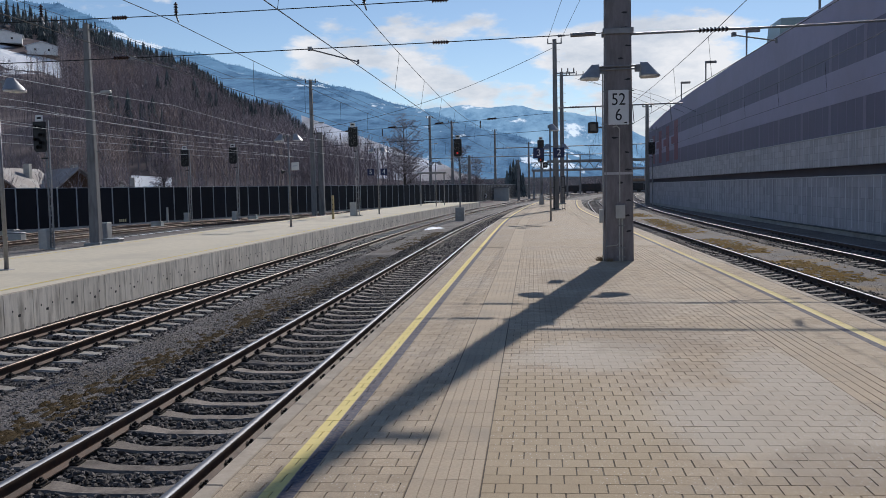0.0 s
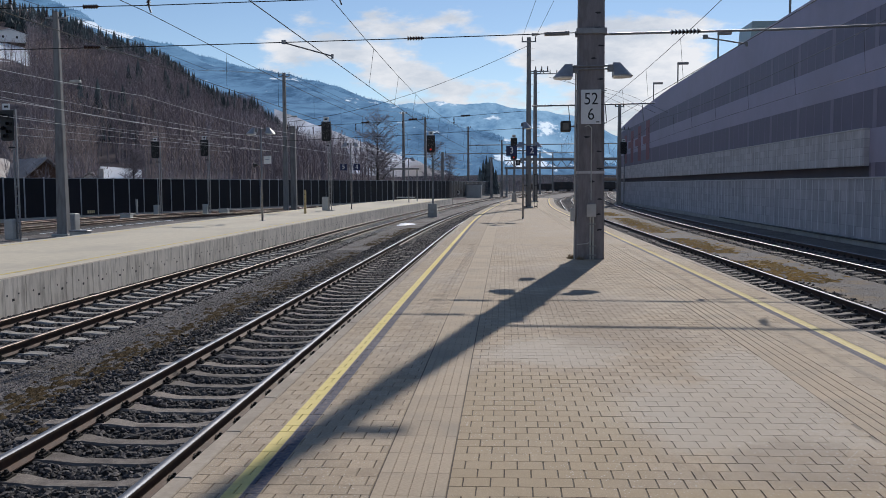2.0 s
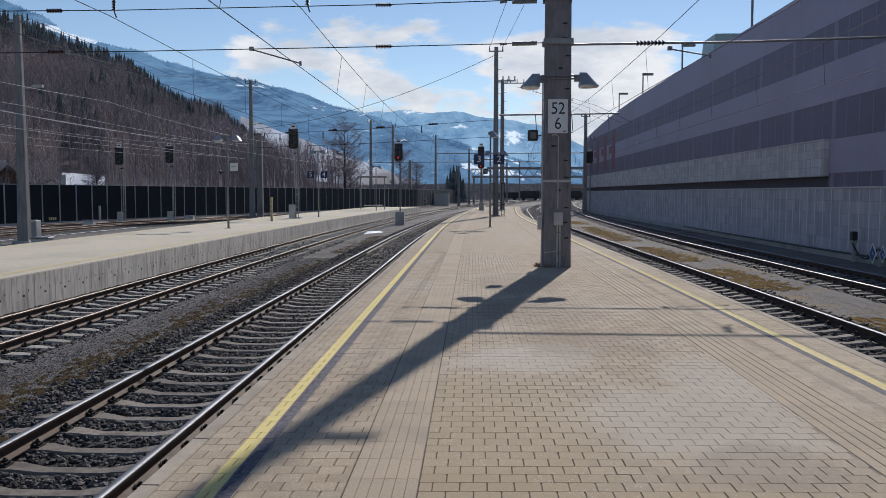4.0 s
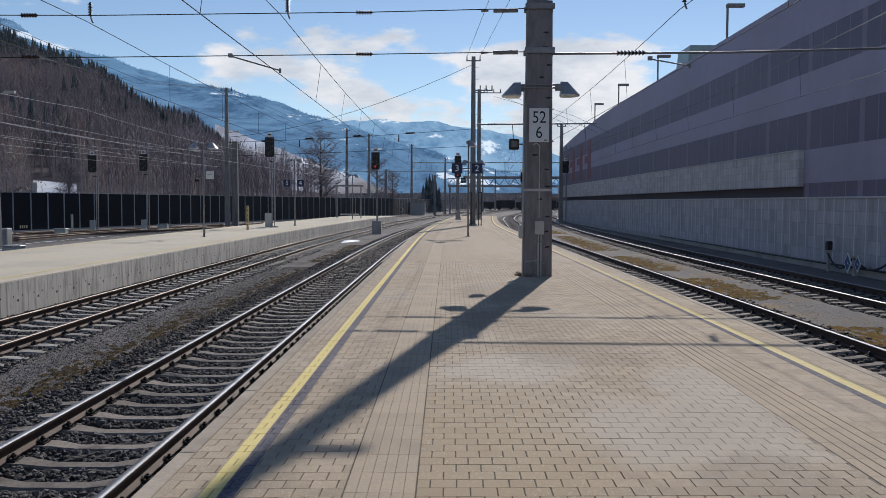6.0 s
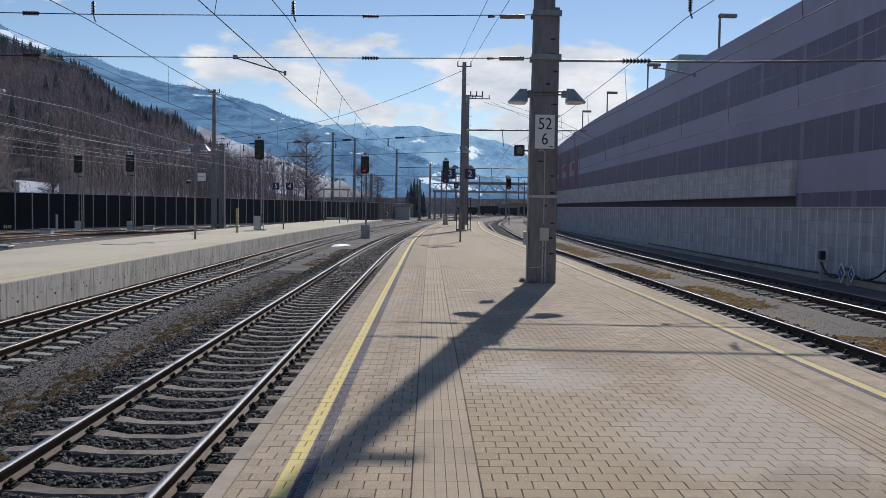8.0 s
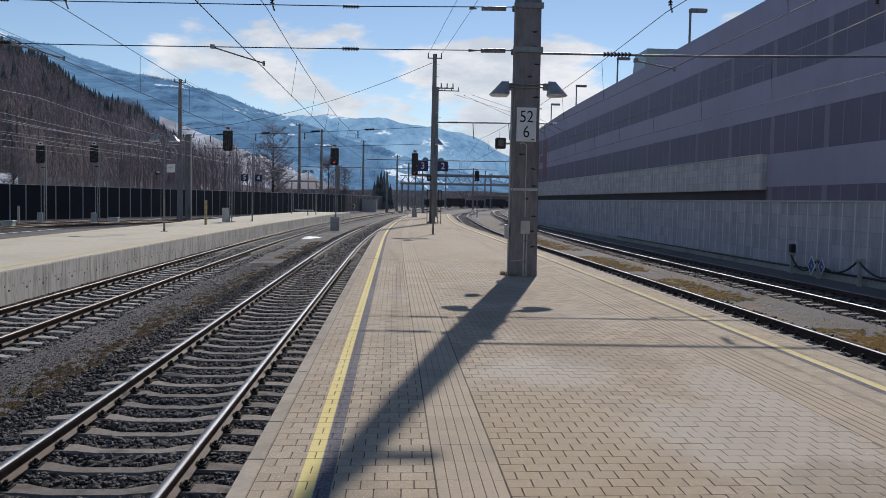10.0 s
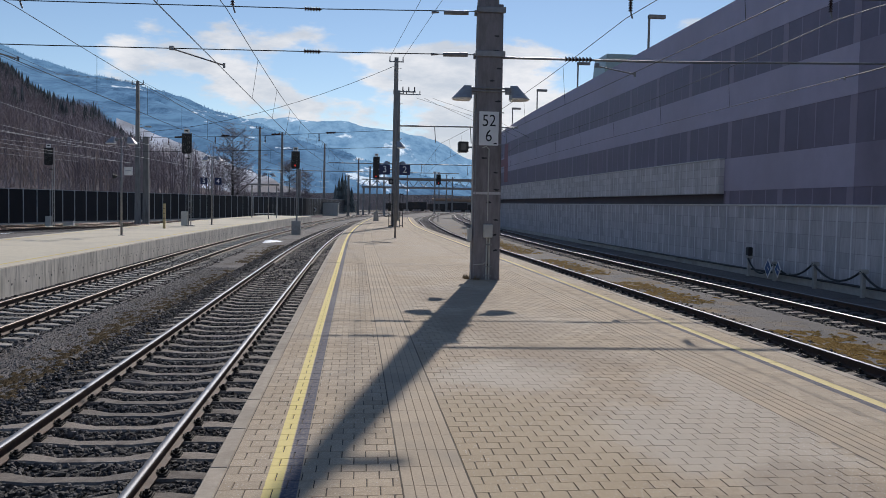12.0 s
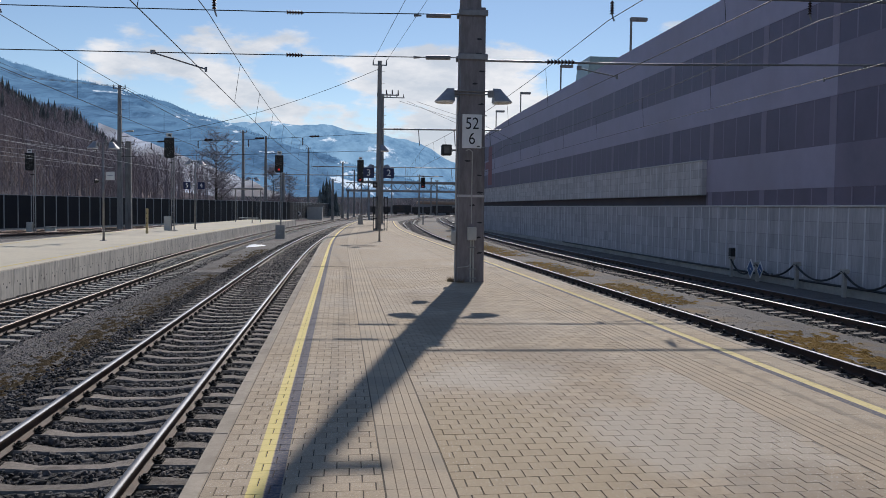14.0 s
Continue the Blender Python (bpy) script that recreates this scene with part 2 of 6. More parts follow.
def text_mesh(name, body, size, material, parent, m, label=""):
    cu = bpy.data.curves.new(name, "FONT")
    cu.body, cu.size, cu.align_x, cu.align_y, cu.extrude = body, size, "CENTER", "CENTER", 0.002
    tmp = new(name + "_curve", cu)
    dg = bpy.context.evaluated_depsgraph_get()
    me = bpy.data.meshes.new_from_object(tmp.evaluated_get(dg))
    bpy.data.objects.remove(tmp)
    me.materials.clear()
    me.materials.append(material)
    me.transform(m)
    ob = new(name, me)
    ob.parent = parent
    if label:
        ob["label"] = label
    return ob


# ---- plan: the lines bend gently to the right far ahead ----
YS = np.arange(-60.0, 420.0, 1.0)


def bend(knots_y, knots_d):
    d = np.interp(YS, knots_y, knots_d)
    k = np.exp(-0.5 * (np.arange(-18, 19) / 6.0) ** 2)
    return np.convolve(np.pad(d, 18, mode="edge"), k / k.sum(), mode="valid")


BEND_L = bend([-30, 0, 5, 10, 30, 45, 60, 77, 94, 115, 150, 200, 250, 300, 400], [0.4, 0.13, 0.065, -0.005, -0.22, -0.38, -0.2, 0.25, 0.95, 2.2, 4.6, 9.5, 17, 27, 55])
BEND_R = bend([-30, 14, 20, 40, 57, 70, 88, 114, 129, 160, 200, 250, 300, 400], [0, 0, -0.1, -0.42, -0.8, -0.85, -0.3, 0.75, 1.5, 4.3, 9, 17, 27, 55])


def d_left(y):
    return float(np.interp(y, YS, BEND_L))


def d_right(y):
    return float(np.interp(y, YS, BEND_R))


def d_yard(x0):
    """The sidings beyond the second platform close up towards the barrier's line."""
    return lambda y: max(0.0, (y - 62) * 0.285 * min(1.0, (-x0 - 18) / 9)) + d_left(min(y, 90)) 


def course(x0, bending, y0, y1, step=2.0):
    """Points and headings of a line x = x0 + bending(y)."""
    out, y = [], y0
    while y < y1 + 1e-6:
        dx = (bending(y + 0.5) - bending(y - 0.5))
        n = math.hypot(dx, 1)
        out.append((x0 + bending(y), y, dx / n, 1 / n))
        y += step
    return out


RAIL_TOP, GROUND = -0.55, -0.78


# ---- ground ----
g = Mesh()
xs = [-4600, -1500, -400, -120, -60, -30, -16, -8, 0, 8, 14, 30, 80, 300, 1500, 4600]
ys = [-600, -120, -40, 0, 40, 80, 120, 200, 320, 700, 1600, 4600]
g.add([(x, y, GROUND - 0.12) for y in ys for x in xs], [(j * 16 + i, j * 16 + i + 1, j * 16 + i + 17, j * 16 + i + 16) for j in range(len(ys) - 1) for i in range(15)])
tagged(g.link("ground", M_GROUND), "dull brown valley floor with thin winter grass", "ground", kind="structure")


# ---- platform paving ----
# patches of the paving: joints filled with pale sand and grit, cleaner yellow stones, trodden brown ones (x, y, half widths)
SAND_ZONES = ((1.75, 6.7, 0.95, 1.3), (0.55, 9.3, 0.8, 0.9), (2.3, 8.3, 0.6, 1.2))
CLEAN_ZONES = ((0.1, 6.2, 0.85, 2.1), (1.3, 4.6, 1.6, 0.5))
DIRTY_ZONES = ((1.3, 10.2, 0.9, 1.0), (0.9, 13.0, 1.0, 1.6), (1.9, 5.6, 0.5, 0.5), (0.7, 17.0, 0.9, 2.0))


def zone(nt, pos, spots):
    """A ragged mask, one inside the spots."""
    sep = nt.nodes.new("ShaderNodeSeparateXYZ")
    nt.links.new(pos, sep.inputs[0])
    rag = maths(nt, "MULTIPLY_ADD", noised(nt, pos, 2.2, 6, 0.7), 1.5, -0.75)
    best = None
    for x, y, a, b in spots:
        u = maths(nt, "DIVIDE", maths(nt, "SUBTRACT", sep.outputs[0], x), a)
        w = maths(nt, "DIVIDE", maths(nt, "SUBTRACT", sep.outputs[1], y), b)
        d = maths(nt, "SQRT", maths(nt, "ADD", maths(nt, "MULTIPLY", u, u), maths(nt, "MULTIPLY", w, w)))
        best = d if best is None else maths(nt, "MINIMUM", best, d)
    return ranged(nt, maths(nt, "ADD", best, rag), 0.75, 1.15, 1.0, 0.0)


def paving(name, strips):
    """Beige pavers with painted and ribbed strips; strips: (map, low, high, kind)."""
    m, nt, bsdf, geo = blank(name)
    pos = geo.outputs["Position"]

    def uvs(layer):
        u = nt.nodes.new("ShaderNodeUVMap")
        u.uv_map = layer
        s = nt.nodes.new("ShaderNodeSeparateXYZ")
        nt.links.new(u.outputs[0], s.inputs[0])
        return u.outputs[0], s.outputs[0], s.outputs[1]

    maps = {k: uvs(k) for k in ("lat", "rat")}
    fine = noised(nt, pos, 55, 5, 0.7)
    spot = noised(nt, pos, 9, 5, 0.65)
    big = noised(nt, pos, 0.42, 4, 0.55)
    col = ramp_mix(nt, ranged(nt, spot, 0.3, 0.7), (0.455, 0.355, 0.246), (0.57, 0.45, 0.318))
    col = ramp_mix(nt, ranged(nt, big, 0.42, 0.64, 0, 0.75), col, (0.49, 0.40, 0.30))
    col = ramp_mix(nt, ranged(nt, fine, 0.36, 0.62, 0.5, 0.0), col, (0.26, 0.21, 0.16))
    specks = nt.nodes.new("ShaderNodeTexVoronoi")
    specks.inputs["Scale"].default_value = 46
    nt.links.new(pos, specks.inputs["Vector"])
    dots = maths(nt, "MULTIPLY", ranged(nt, specks.outputs["Distance"], 0.12, 0.2, 1, 0), ranged(nt, big, 0.42, 0.62, 0.12, 0.6))
    col = ramp_mix(nt, dots, col, (0.62, 0.60, 0.56))
    rnd = ranged(nt, nt.nodes.new("ShaderNodeObjectInfo").outputs["Random"], 0, 1, 0.93, 1.07)
    isl = ranged(nt, geo.outputs["Random Per Island"], 0, 1, 0.90, 1.10)
    hs = nt.nodes.new("ShaderNodeHueSaturation")
    nt.links.new(maths(nt, "MULTIPLY", rnd, isl), hs.inputs["Value"])
    nt.links.new(col, hs.inputs["Color"])
    col = hs.outputs["Color"]
    sand = zone(nt, pos, SAND_ZONES)
    col = ramp_mix(nt, maths(nt, "MULTIPLY", sand, 0.6), col, (0.56, 0.50, 0.425))
    clean = zone(nt, pos, CLEAN_ZONES)
    col = ramp_mix(nt, maths(nt, "MULTIPLY", clean, 0.6), col, (0.45, 0.345, 0.215))
    foot = zone(nt, pos, DIRTY_ZONES)
    col = ramp_mix(nt, maths(nt, "MULTIPLY", foot, 0.45), col, (0.30, 0.235, 0.175))
    grain = noised(nt, pos, 170, 3, 0.7)
    col = ramp_mix(nt, ranged(nt, grain, 0.36, 0.6, 0.4, 0.0), col, (0.20, 0.16, 0.12))
    grit = nt.nodes.new("ShaderNodeTexVoronoi")
    grit.inputs["Scale"].default_value = 36
    nt.links.new(pos, grit.inputs["Vector"])
    chips = maths(nt, "MULTIPLY", ranged(nt, grit.outputs["Distance"], 0.14, 0.20, 1, 0), ranged(nt, noised(nt, pos, 1.1, 3, 0.6), 0.42, 0.58, 0.15, 1.0))
    col = ramp_mix(nt, maths(nt, "MULTIPLY", chips, ranged(nt, sand, 0, 1, 0.6, 1.0)), col, (0.74, 0.72, 0.68))
    wear = noised(nt, pos, 30, 4, 0.7)
    for layer, lo, hi, kind in strips:
        u = maps[layer][1]
        wob = maths(nt, "MULTIPLY_ADD", wear, 0.012, -0.006)
        uu = maths(nt, "ADD", u, wob)
        mask = maths(nt, "MULTIPLY", ranged(nt, uu, lo, lo + 0.006), ranged(nt, uu, hi - 0.006, hi, 1, 0))
        if kind == "yellow":
            mask = maths(nt, "MULTIPLY", mask, ranged(nt, wear, 0.28, 0.5, 0.7, 0.97))
            col = ramp_mix(nt, mask, col, (0.80, 0.655, 0.26))
        if kind == "pale":
            mask = maths(nt, "MULTIPLY", mask, ranged(nt, wear, 0.28, 0.5, 0.6, 0.95))
            col = ramp_mix(nt, mask, col, (0.76, 0.63, 0.30))
        if kind == "grey":
            mask = maths(nt, "MULTIPLY", mask, ranged(nt, wear, 0.3, 0.55, 0.55, 0.95))
            col = ramp_mix(nt, mask, col, (0.085, 0.088, 0.125))
    nt.links.new(col, bsdf.inputs["Base Color"])
    nt.links.new(ranged(nt, big, 0.4, 0.65, 0.92, 0.82), bsdf.inputs["Roughness"])
    bsdf.inputs["Specular IOR Level"].default_value = 0.25
    bumped(nt, bsdf, fine, 0.35, 0.004)
    return m


def platform_uv(ob):
    me = ob.data
    for layer, fn in (("lat", d_left), ("rat", d_right)):
        uv = me.uv_layers.new(name=layer)
        ofs = [(v.co.x - fn(v.co.y), v.co.y) for v in me.vertices]
        flat = np.array([ofs[l.vertex_index] for l in me.loops], dtype=np.float32).ravel()
        uv.data.foreach_set("uv", flat)


STRIPS1 = [("lat", -1.77, -1.655, "yellow"), ("lat", -1.655, -1.55, "grey"), ("rat", 3.70, 3.83, "pale"), ("rat", 3.60, 3.70, "grey")]
M_PAVER = paving("paver_beige", STRIPS1)
M_JOINT = mat("joint_sand", (0.06, 0.045, 0.034), (0.11, 0.086, 0.064), 30, 0.95, 0, 0.4, 80, 0.005, (0.40, 0.345, 0.28), 0.55, 0.55)
nt = M_JOINT.node_tree
bs = nt.nodes["Principled BSDF"]
pos = nt.nodes.new("ShaderNodeNewGeometry").outputs["Position"]
nt.links.new(ramp_mix(nt, maths(nt, "MULTIPLY", zone(nt, pos, SAND_ZONES + ((3.7, 10.0, 0.9, 90.0),)), 0.9), bs.inputs["Base Color"].links[0].from_socket, (0.48, 0.41, 0.325)), bs.inputs["Base Color"])
P1_L, P1_R, P1_END = -2.17, 4.30, 114.0


def slab(m, xa, fa, xb, fb, y0, y1, z, across=1, step=2.0):
    """A strip of surface between two bent lines."""
    ys_, y = [], y0
    while y < y1 - 1e-6:
        ys_.append(y)
        y += step
    ys_.append(y1)
    v = [(xa + fa(y) + ((xb + fb(y)) - (xa + fa(y))) * k / across, y, z) for y in ys_ for k in range(across + 1)]
    n = across + 1
    f = [(j * n + i, j * n + i + 1, (j + 1) * n + i + 1, (j + 1) * n + i) for j in range(len(ys_) - 1) for i in range(across)]
    return m.add(v, f)


NEAR0, NEAR1 = 3.6, 26.0
pave = root("platform", "island platform paved in beige concrete pavers with yellow safety lines", "platform", kind="structure")
bed = slab(Mesh(), P1_L + 0.05, d_left, P1_R - 0.05, d_right, -30, P1_END, -0.007, 6)
bed.link("paving_bed", M_JOINT, pave)
# sand lying nearly flush in the joints
slab(Mesh(), 3.06, d_right, P1_R - 0.14, d_right, -30, P1_END, -0.0036, 2).link("joint_sand", M_JOINT, pave)
for x, y, a, b in SAND_ZONES:
    ring = [(x + 0.95 * a * (1 + 0.25 * math.sin(3 * k + x)) * math.cos(k * math.pi / 15), y + 0.95 * b * (1 + 0.2 * math.sin(2 * k + y)) * math.sin(k * math.pi / 15), -0.0042 - 0.0002 * a) for k in range(30)]
    Mesh().add(ring, [tuple(range(30))]).link("joint_sand", M_JOINT, pave)
# laid paving behind the camera and far ahead, where single stones no longer show
far = Mesh()
for y0, y1 in ((-30, NEAR0), (NEAR1, P1_END - 0.1)):
    slab(far, P1_L + 0.11, d_left, -0.9, d_left, y0, y1, 0.0, 4)
    slab(far, -0.45, d_left, 2.57, d_right, y0, y1, 0.0, 6)
    slab(far, 3.05, d_right, P1_R - 0.11, d_right, y0, y1, 0.0, 4)
M_PAVEFAR = M_PAVER.copy()
M_PAVEFAR.name = "paver_beige_laid"
nt = M_PAVEFAR.node_tree
pos = nt.nodes.new("ShaderNodeNewGeometry").outputs["Position"]
brick = nt.nodes.new("ShaderNodeTexBrick")
for key, val in (("Scale", 1.0), ("Mortar Size", 0.004), ("Mortar Smooth", 0.2), ("Brick Width", 0.168), ("Row Height", 0.159)):
    brick.inputs[key].default_value = val
brick.inputs["Color1"].default_value, brick.inputs["Color2"].default_value, brick.inputs["Mortar"].default_value = (1.12, 1.12, 1.12, 1), (1.01, 1.01, 1.01, 1), (0.58, 0.55, 0.52, 1)
nt.links.new(pos, brick.inputs["Vector"])
bs = nt.nodes["Principled BSDF"]
old = bs.inputs["Base Color"].links[0].from_socket
nt.links.new(ramp_mix(nt, 1.0, old, brick.outputs["Color"], "MULTIPLY"), bs.inputs["Base Color"])
far_ob = far.link("laid_pavers", M_PAVEFAR, pave)
platform_uv(far_ob)

# ribbed guiding strips
M_TACT = mat("ribbed_slab", (0.405, 0.32, 0.23), (0.515, 0.415, 0.305), 45, 0.9, 0, 0.35, 60, 0.004, (0.34, 0.295, 0.235), 1.5, 0.6, rand=0.06, spec=0.25)


def ribbed(x0, x1, fn, y0, y1, length, grooves, half=0.0026):
    """Slabs with grooves along their length."""
    obs, y = [], y0
    while y < y1:
        r = Mesh()
        yb = min(y + length - 0.004, y1)
        w = (x1 - x0) / grooves
        k = 1 if yb - y < 1.5 else int((yb - y) / 1.5) + 1
        for j in range(k):
            ya, yc = y + (yb - y) * j / k, y + (yb - y) * (j + 1) / k
            for i in range(grooves):
                a, b = x0 + i * w + half, x0 + (i + 1) * w - half
                da, dc = fn(ya), fn(yc)
                r.add([(a + da, ya, 0.0), (b + da, ya, 0.0), (b + dc, yc, 0.0), (a + dc, yc, 0.0), (a - 0.003 + da, ya, -0.010), (b + 0.003 + da, ya, -0.010), (b + 0.003 + dc, yc, -0.010), (a - 0.003 + dc, yc, -0.010)], [(0, 1, 2, 3), (4, 0, 3, 7), (1, 5, 6, 2), (4, 5, 1, 0)])
        obs.append(r.link("ribbed_slab", M_TACT, pave))
        y += length
    return obs


ribbed(-0.895, -0.455, d_left, 3.6, 27.6, 0.4, 6)
ribbed(2.575, 3.045, d_right, 3.6, 27.6, 0.4, 5, 0.005)
ribbed(-0.895, -0.455, d_left, 27.6, P1_END - 0.2, 12.0, 6)
ribbed(2.575, 3.045, d_right, 27.6, P1_END - 0.2, 12.0, 5)
ribbed(-0.895, -0.455, d_left, -29, 3.6, 8.0, 6)
ribbed(2.575, 3.045, d_right, -29, 3.6, 8.0, 5)


# edge stones, one metre each
def kerb_stone(side):
    k = Mesh()
    w = 0.12
    x0, x1 = (0, w) if side < 0 else (-w, 0)
    k.box(x0, x1, 0.004, 0.996, -0.20, 0.004, None, 0.008)
    return k


def edge_wall(parent, x0, fn, side, y0, y1, top):
    wall = Mesh()
    a = 0.045 * -side
    wall.sweep([(a, top - 0.19), (a, GROUND - 0.1)] if side < 0 else [(a, GROUND - 0.1), (a, top - 0.19)], course(x0, fn, y0, y1))
    return wall.link("edge_wall", M_CONCRETE, parent)


stone_l = kerb_stone(-1).link("edge_stone", M_KERB, pave)
stone_r = kerb_stone(1).link("edge_stone", M_KERB, pave)
for first, x0, fn in ((stone_l, P1_L, d_left), (stone_r, P1_R, d_right)):
    for i in range(-20, 114):
        ob = first if i == -20 else new("edge_stone", first.data)
        ob.parent = pave
        ob.location = (x0 + fn(i), i, 0)
        ob.rotation_euler = (0, 0, -math.atan(fn(i + 1) - fn(i)))
edge_wall(pave, P1_L, d_left, -1, -30, P1_END, 0)
edge_wall(pave, P1_R, d_right, 1, -30, P1_END, 0)
Mesh().box(P1_L + d_left(114) + 0.05, P1_R + d_right(114) - 0.05, P1_END, P1_END + 0.15, GROUND - 0.1, 0.0).link("end_wall", M_CONCRETE, pave)

# second platform
P2_R, P2_LEFT, P2_END = -9.88, -16.0, 110.0
plat2 = root("platform", "second island platform with pale worn concrete surface", "platform", kind="structure")
M_P2TOP = mat("platform_asphalt_pale", (0.51, 0.445, 0.335), (0.62, 0.55, 0.42), 4, 0.85, 0, 0.3, 40, 0.006, (0.44, 0.385, 0.305), 0.35, 0.6)
top2 = Mesh()
slab(top2, P2_LEFT, d_left, P2_R - 0.10, d_left, -10, P2_END, 0.0, 4)
top2.link("platform_surface", M_P2TOP, plat2)
slab(Mesh(), P2_R - 0.62, d_left, P2_R - 0.52, d_left, -10, P2_END, 0.004).link("safety_line", M_YELLOW, plat2, label="faded yellow safety line")
slab(Mesh(), P2_LEFT + 0.5, d_left, P2_LEFT + 0.6, d_left, -10, P2_END, 0.004).link("safety_line", M_YELLOW, plat2, label="faded yellow safety line")
slab(Mesh(), P2_R - 0.11, d_left, P2_R - 0.0, d_left, -10, P2_END, 0.003).link("edge_strip", M_KERB, plat2)
panel = Mesh()
panel.box(-0.10, 0.0, 0.008, 0.942, GROUND - 0.1, 0.0, None, 0.006)
first = panel.link("wall_panel", M_PANEL, plat2)
holes = Mesh()
for yy, zz in ((0.27, -0.34), (0.68, -0.34)):
    holes.tube((-0.02, yy, zz), (0.003, yy, zz), 0.022, None, 8)
holes.box(0.0, 0.003, 0.44, 0.52, -0.47, -0.42)
hole_first = holes.link("lifting_hole", M_BLACK, first)
for i in range(int((P2_END + 10) / 0.95)):
    y = -10 + i * 0.95
    ob = first if i == 0 else new("wall_panel", first.data)
    ob.parent = plat2
    ob.location = (P2_R + d_left(y), y, 0)
    ob.rotation_euler = (0, 0, -math.atan(d_left(y + 1) - d_left(y)))
    if i and 12 < y < 60:
        h = new("lifting_hole", hole_first.data)
        h.parent = ob
Mesh().box(P2_LEFT + d_left(110), P2_R + d_left(110), P2_END, P2_END + 0.12, GROUND - 0.1, 0).link("end_wall", M_CONCRETE, plat2)
edge_wall(plat2, P2_LEFT, d_left, -1, -10, P2_END, 0.15)

# ---- tracks ----
HEAD = [(-0.036, -0.012), (-0.030, -0.002), (0, 0.0), (0.030, -0.002), (0.036, -0.012)]
SIDE = [(0.036, -0.012), (0.035, -0.036), (0.010, -0.046), (0.009, -0.125), (0.045, -0.143), (0.062, -0.150), (0.062, -0.160)]
GAUGE = 0.752


def sleeper_mesh():
    m = Mesh()
    prof = [(-1.30, 0.115, -0.02), (-1.02, 0.15, 0.0), (-0.55, 0.15, 0.0), (-0.30, 0.11, -0.035), (0.30, 0.11, -0.035), (0.55, 0.15, 0.0), (1.02, 0.15, 0.0), (1.30, 0.115, -0.02)]
    v, f = [], []
    for x, w, z in prof:
        w *= 0.92
        v += [(x, -w - 0.02, -0.2), (x, -w, z - 0.02), (x, -w + 0.025, z), (x, w - 0.025, z), (x, w, z - 0.02), (x, w + 0.02, -0.2)]
    k = 6
    for i in range(len(prof) - 1):
        for j in range(k - 1):
            f.append((i * k + j, (i + 1) * k + j, (i + 1) * k + j + 1, i * k + j + 1))
    f += [tuple(range(k - 1, -1, -1))[::-1], tuple(range((len(prof) - 1) * k + k - 1, (len(prof) - 1) * k - 1, -1))]
    return m.add(v, f)


def clip_mesh():
    m = Mesh()
    for s in (-1, 1):
        c = s * 0.085
        m.tube((c, 0, 0), (c, 0, 0.075), 0.018, 0.016, 6)
        m.tube((c, 0, 0.045), (c, 0, 0.058), 0.030, 0.030, 6)
        arc = [(c + s * 0.045 * math.cos(a), 0.06 * math.sin(a), 0.03 + 0.012 * math.cos(2 * a)) for a in [k * math.pi / 4 for k in range(9)]]
        m.line(arc, 0.011, 5)
        m.box(c - 0.05, c + 0.05, -0.075, 0.075, 0.0, 0.016)
    return m


SLEEPERS, CLIPS = {}, None


def track(x0, fn, y0, y1, label, head, near, spacing=0.6, ties=None):
    global CLIPS
    t = root("railway_track", label, "railway track", "railway tracks", kind="structure")
    for s in (-1, 1):
        line = course(x0 + s * GAUGE, fn, y0, y1, 1.0)
        r = Mesh().sweep([(-a, z + RAIL_TOP) for a, z in SIDE[::-1]], line)
        r.sweep([(a, z + RAIL_TOP) for a, z in SIDE], line)
        side = r.link("rail", M_RAIL_SIDE, t)
        Mesh().sweep([(a, z + RAIL_TOP) for a, z in HEAD], line).link("rail_head", head, side, True)
    ztop = RAIL_TOP - 0.165
    ties = ties or M_SLEEPER
    y = y0 + 0.3
    rest = Mesh()
    proto = sleeper_mesh()
    while y < y1:
        a = -math.atan(fn(y + 0.5) - fn(y - 0.5))
        if near[0] < y < near[1]:
            if ties.name not in SLEEPERS:
                ob = proto.link("sleeper", ties, t)
                SLEEPERS[ties.name] = ob.data
            else:
                ob = new("sleeper", SLEEPERS[ties.name])
                ob.parent = t
            ob.location, ob.rotation_euler = (x0 + fn(y), y, ztop), (0, 0, a)
            if y < near[0] + 32:
                for s in (-1, 1):
                    if CLIPS is None:
                        c = clip_mesh().link("rail_fastening", M_CLIP, ob)
                        CLIPS = c.data
                    else:
                        c = new("rail_fastening", CLIPS)
                        c.parent = ob
                    c.location = (s * GAUGE, 0, 0)
        else:
            mm = pose(x0 + fn(y), y, ztop, 0, 0, math.degrees(a))
            rest.add([mm @ Vector(p) for p in proto.v], proto.f)
        y += spacing
    if rest.f:
        tagged(rest.link("far_sleepers", ties, t), kind="stuff")
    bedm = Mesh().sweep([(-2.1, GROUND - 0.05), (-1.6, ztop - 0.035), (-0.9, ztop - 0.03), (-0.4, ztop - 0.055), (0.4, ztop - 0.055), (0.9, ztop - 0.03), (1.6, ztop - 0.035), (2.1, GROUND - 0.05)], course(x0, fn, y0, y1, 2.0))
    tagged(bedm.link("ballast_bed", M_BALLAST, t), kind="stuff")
    return t


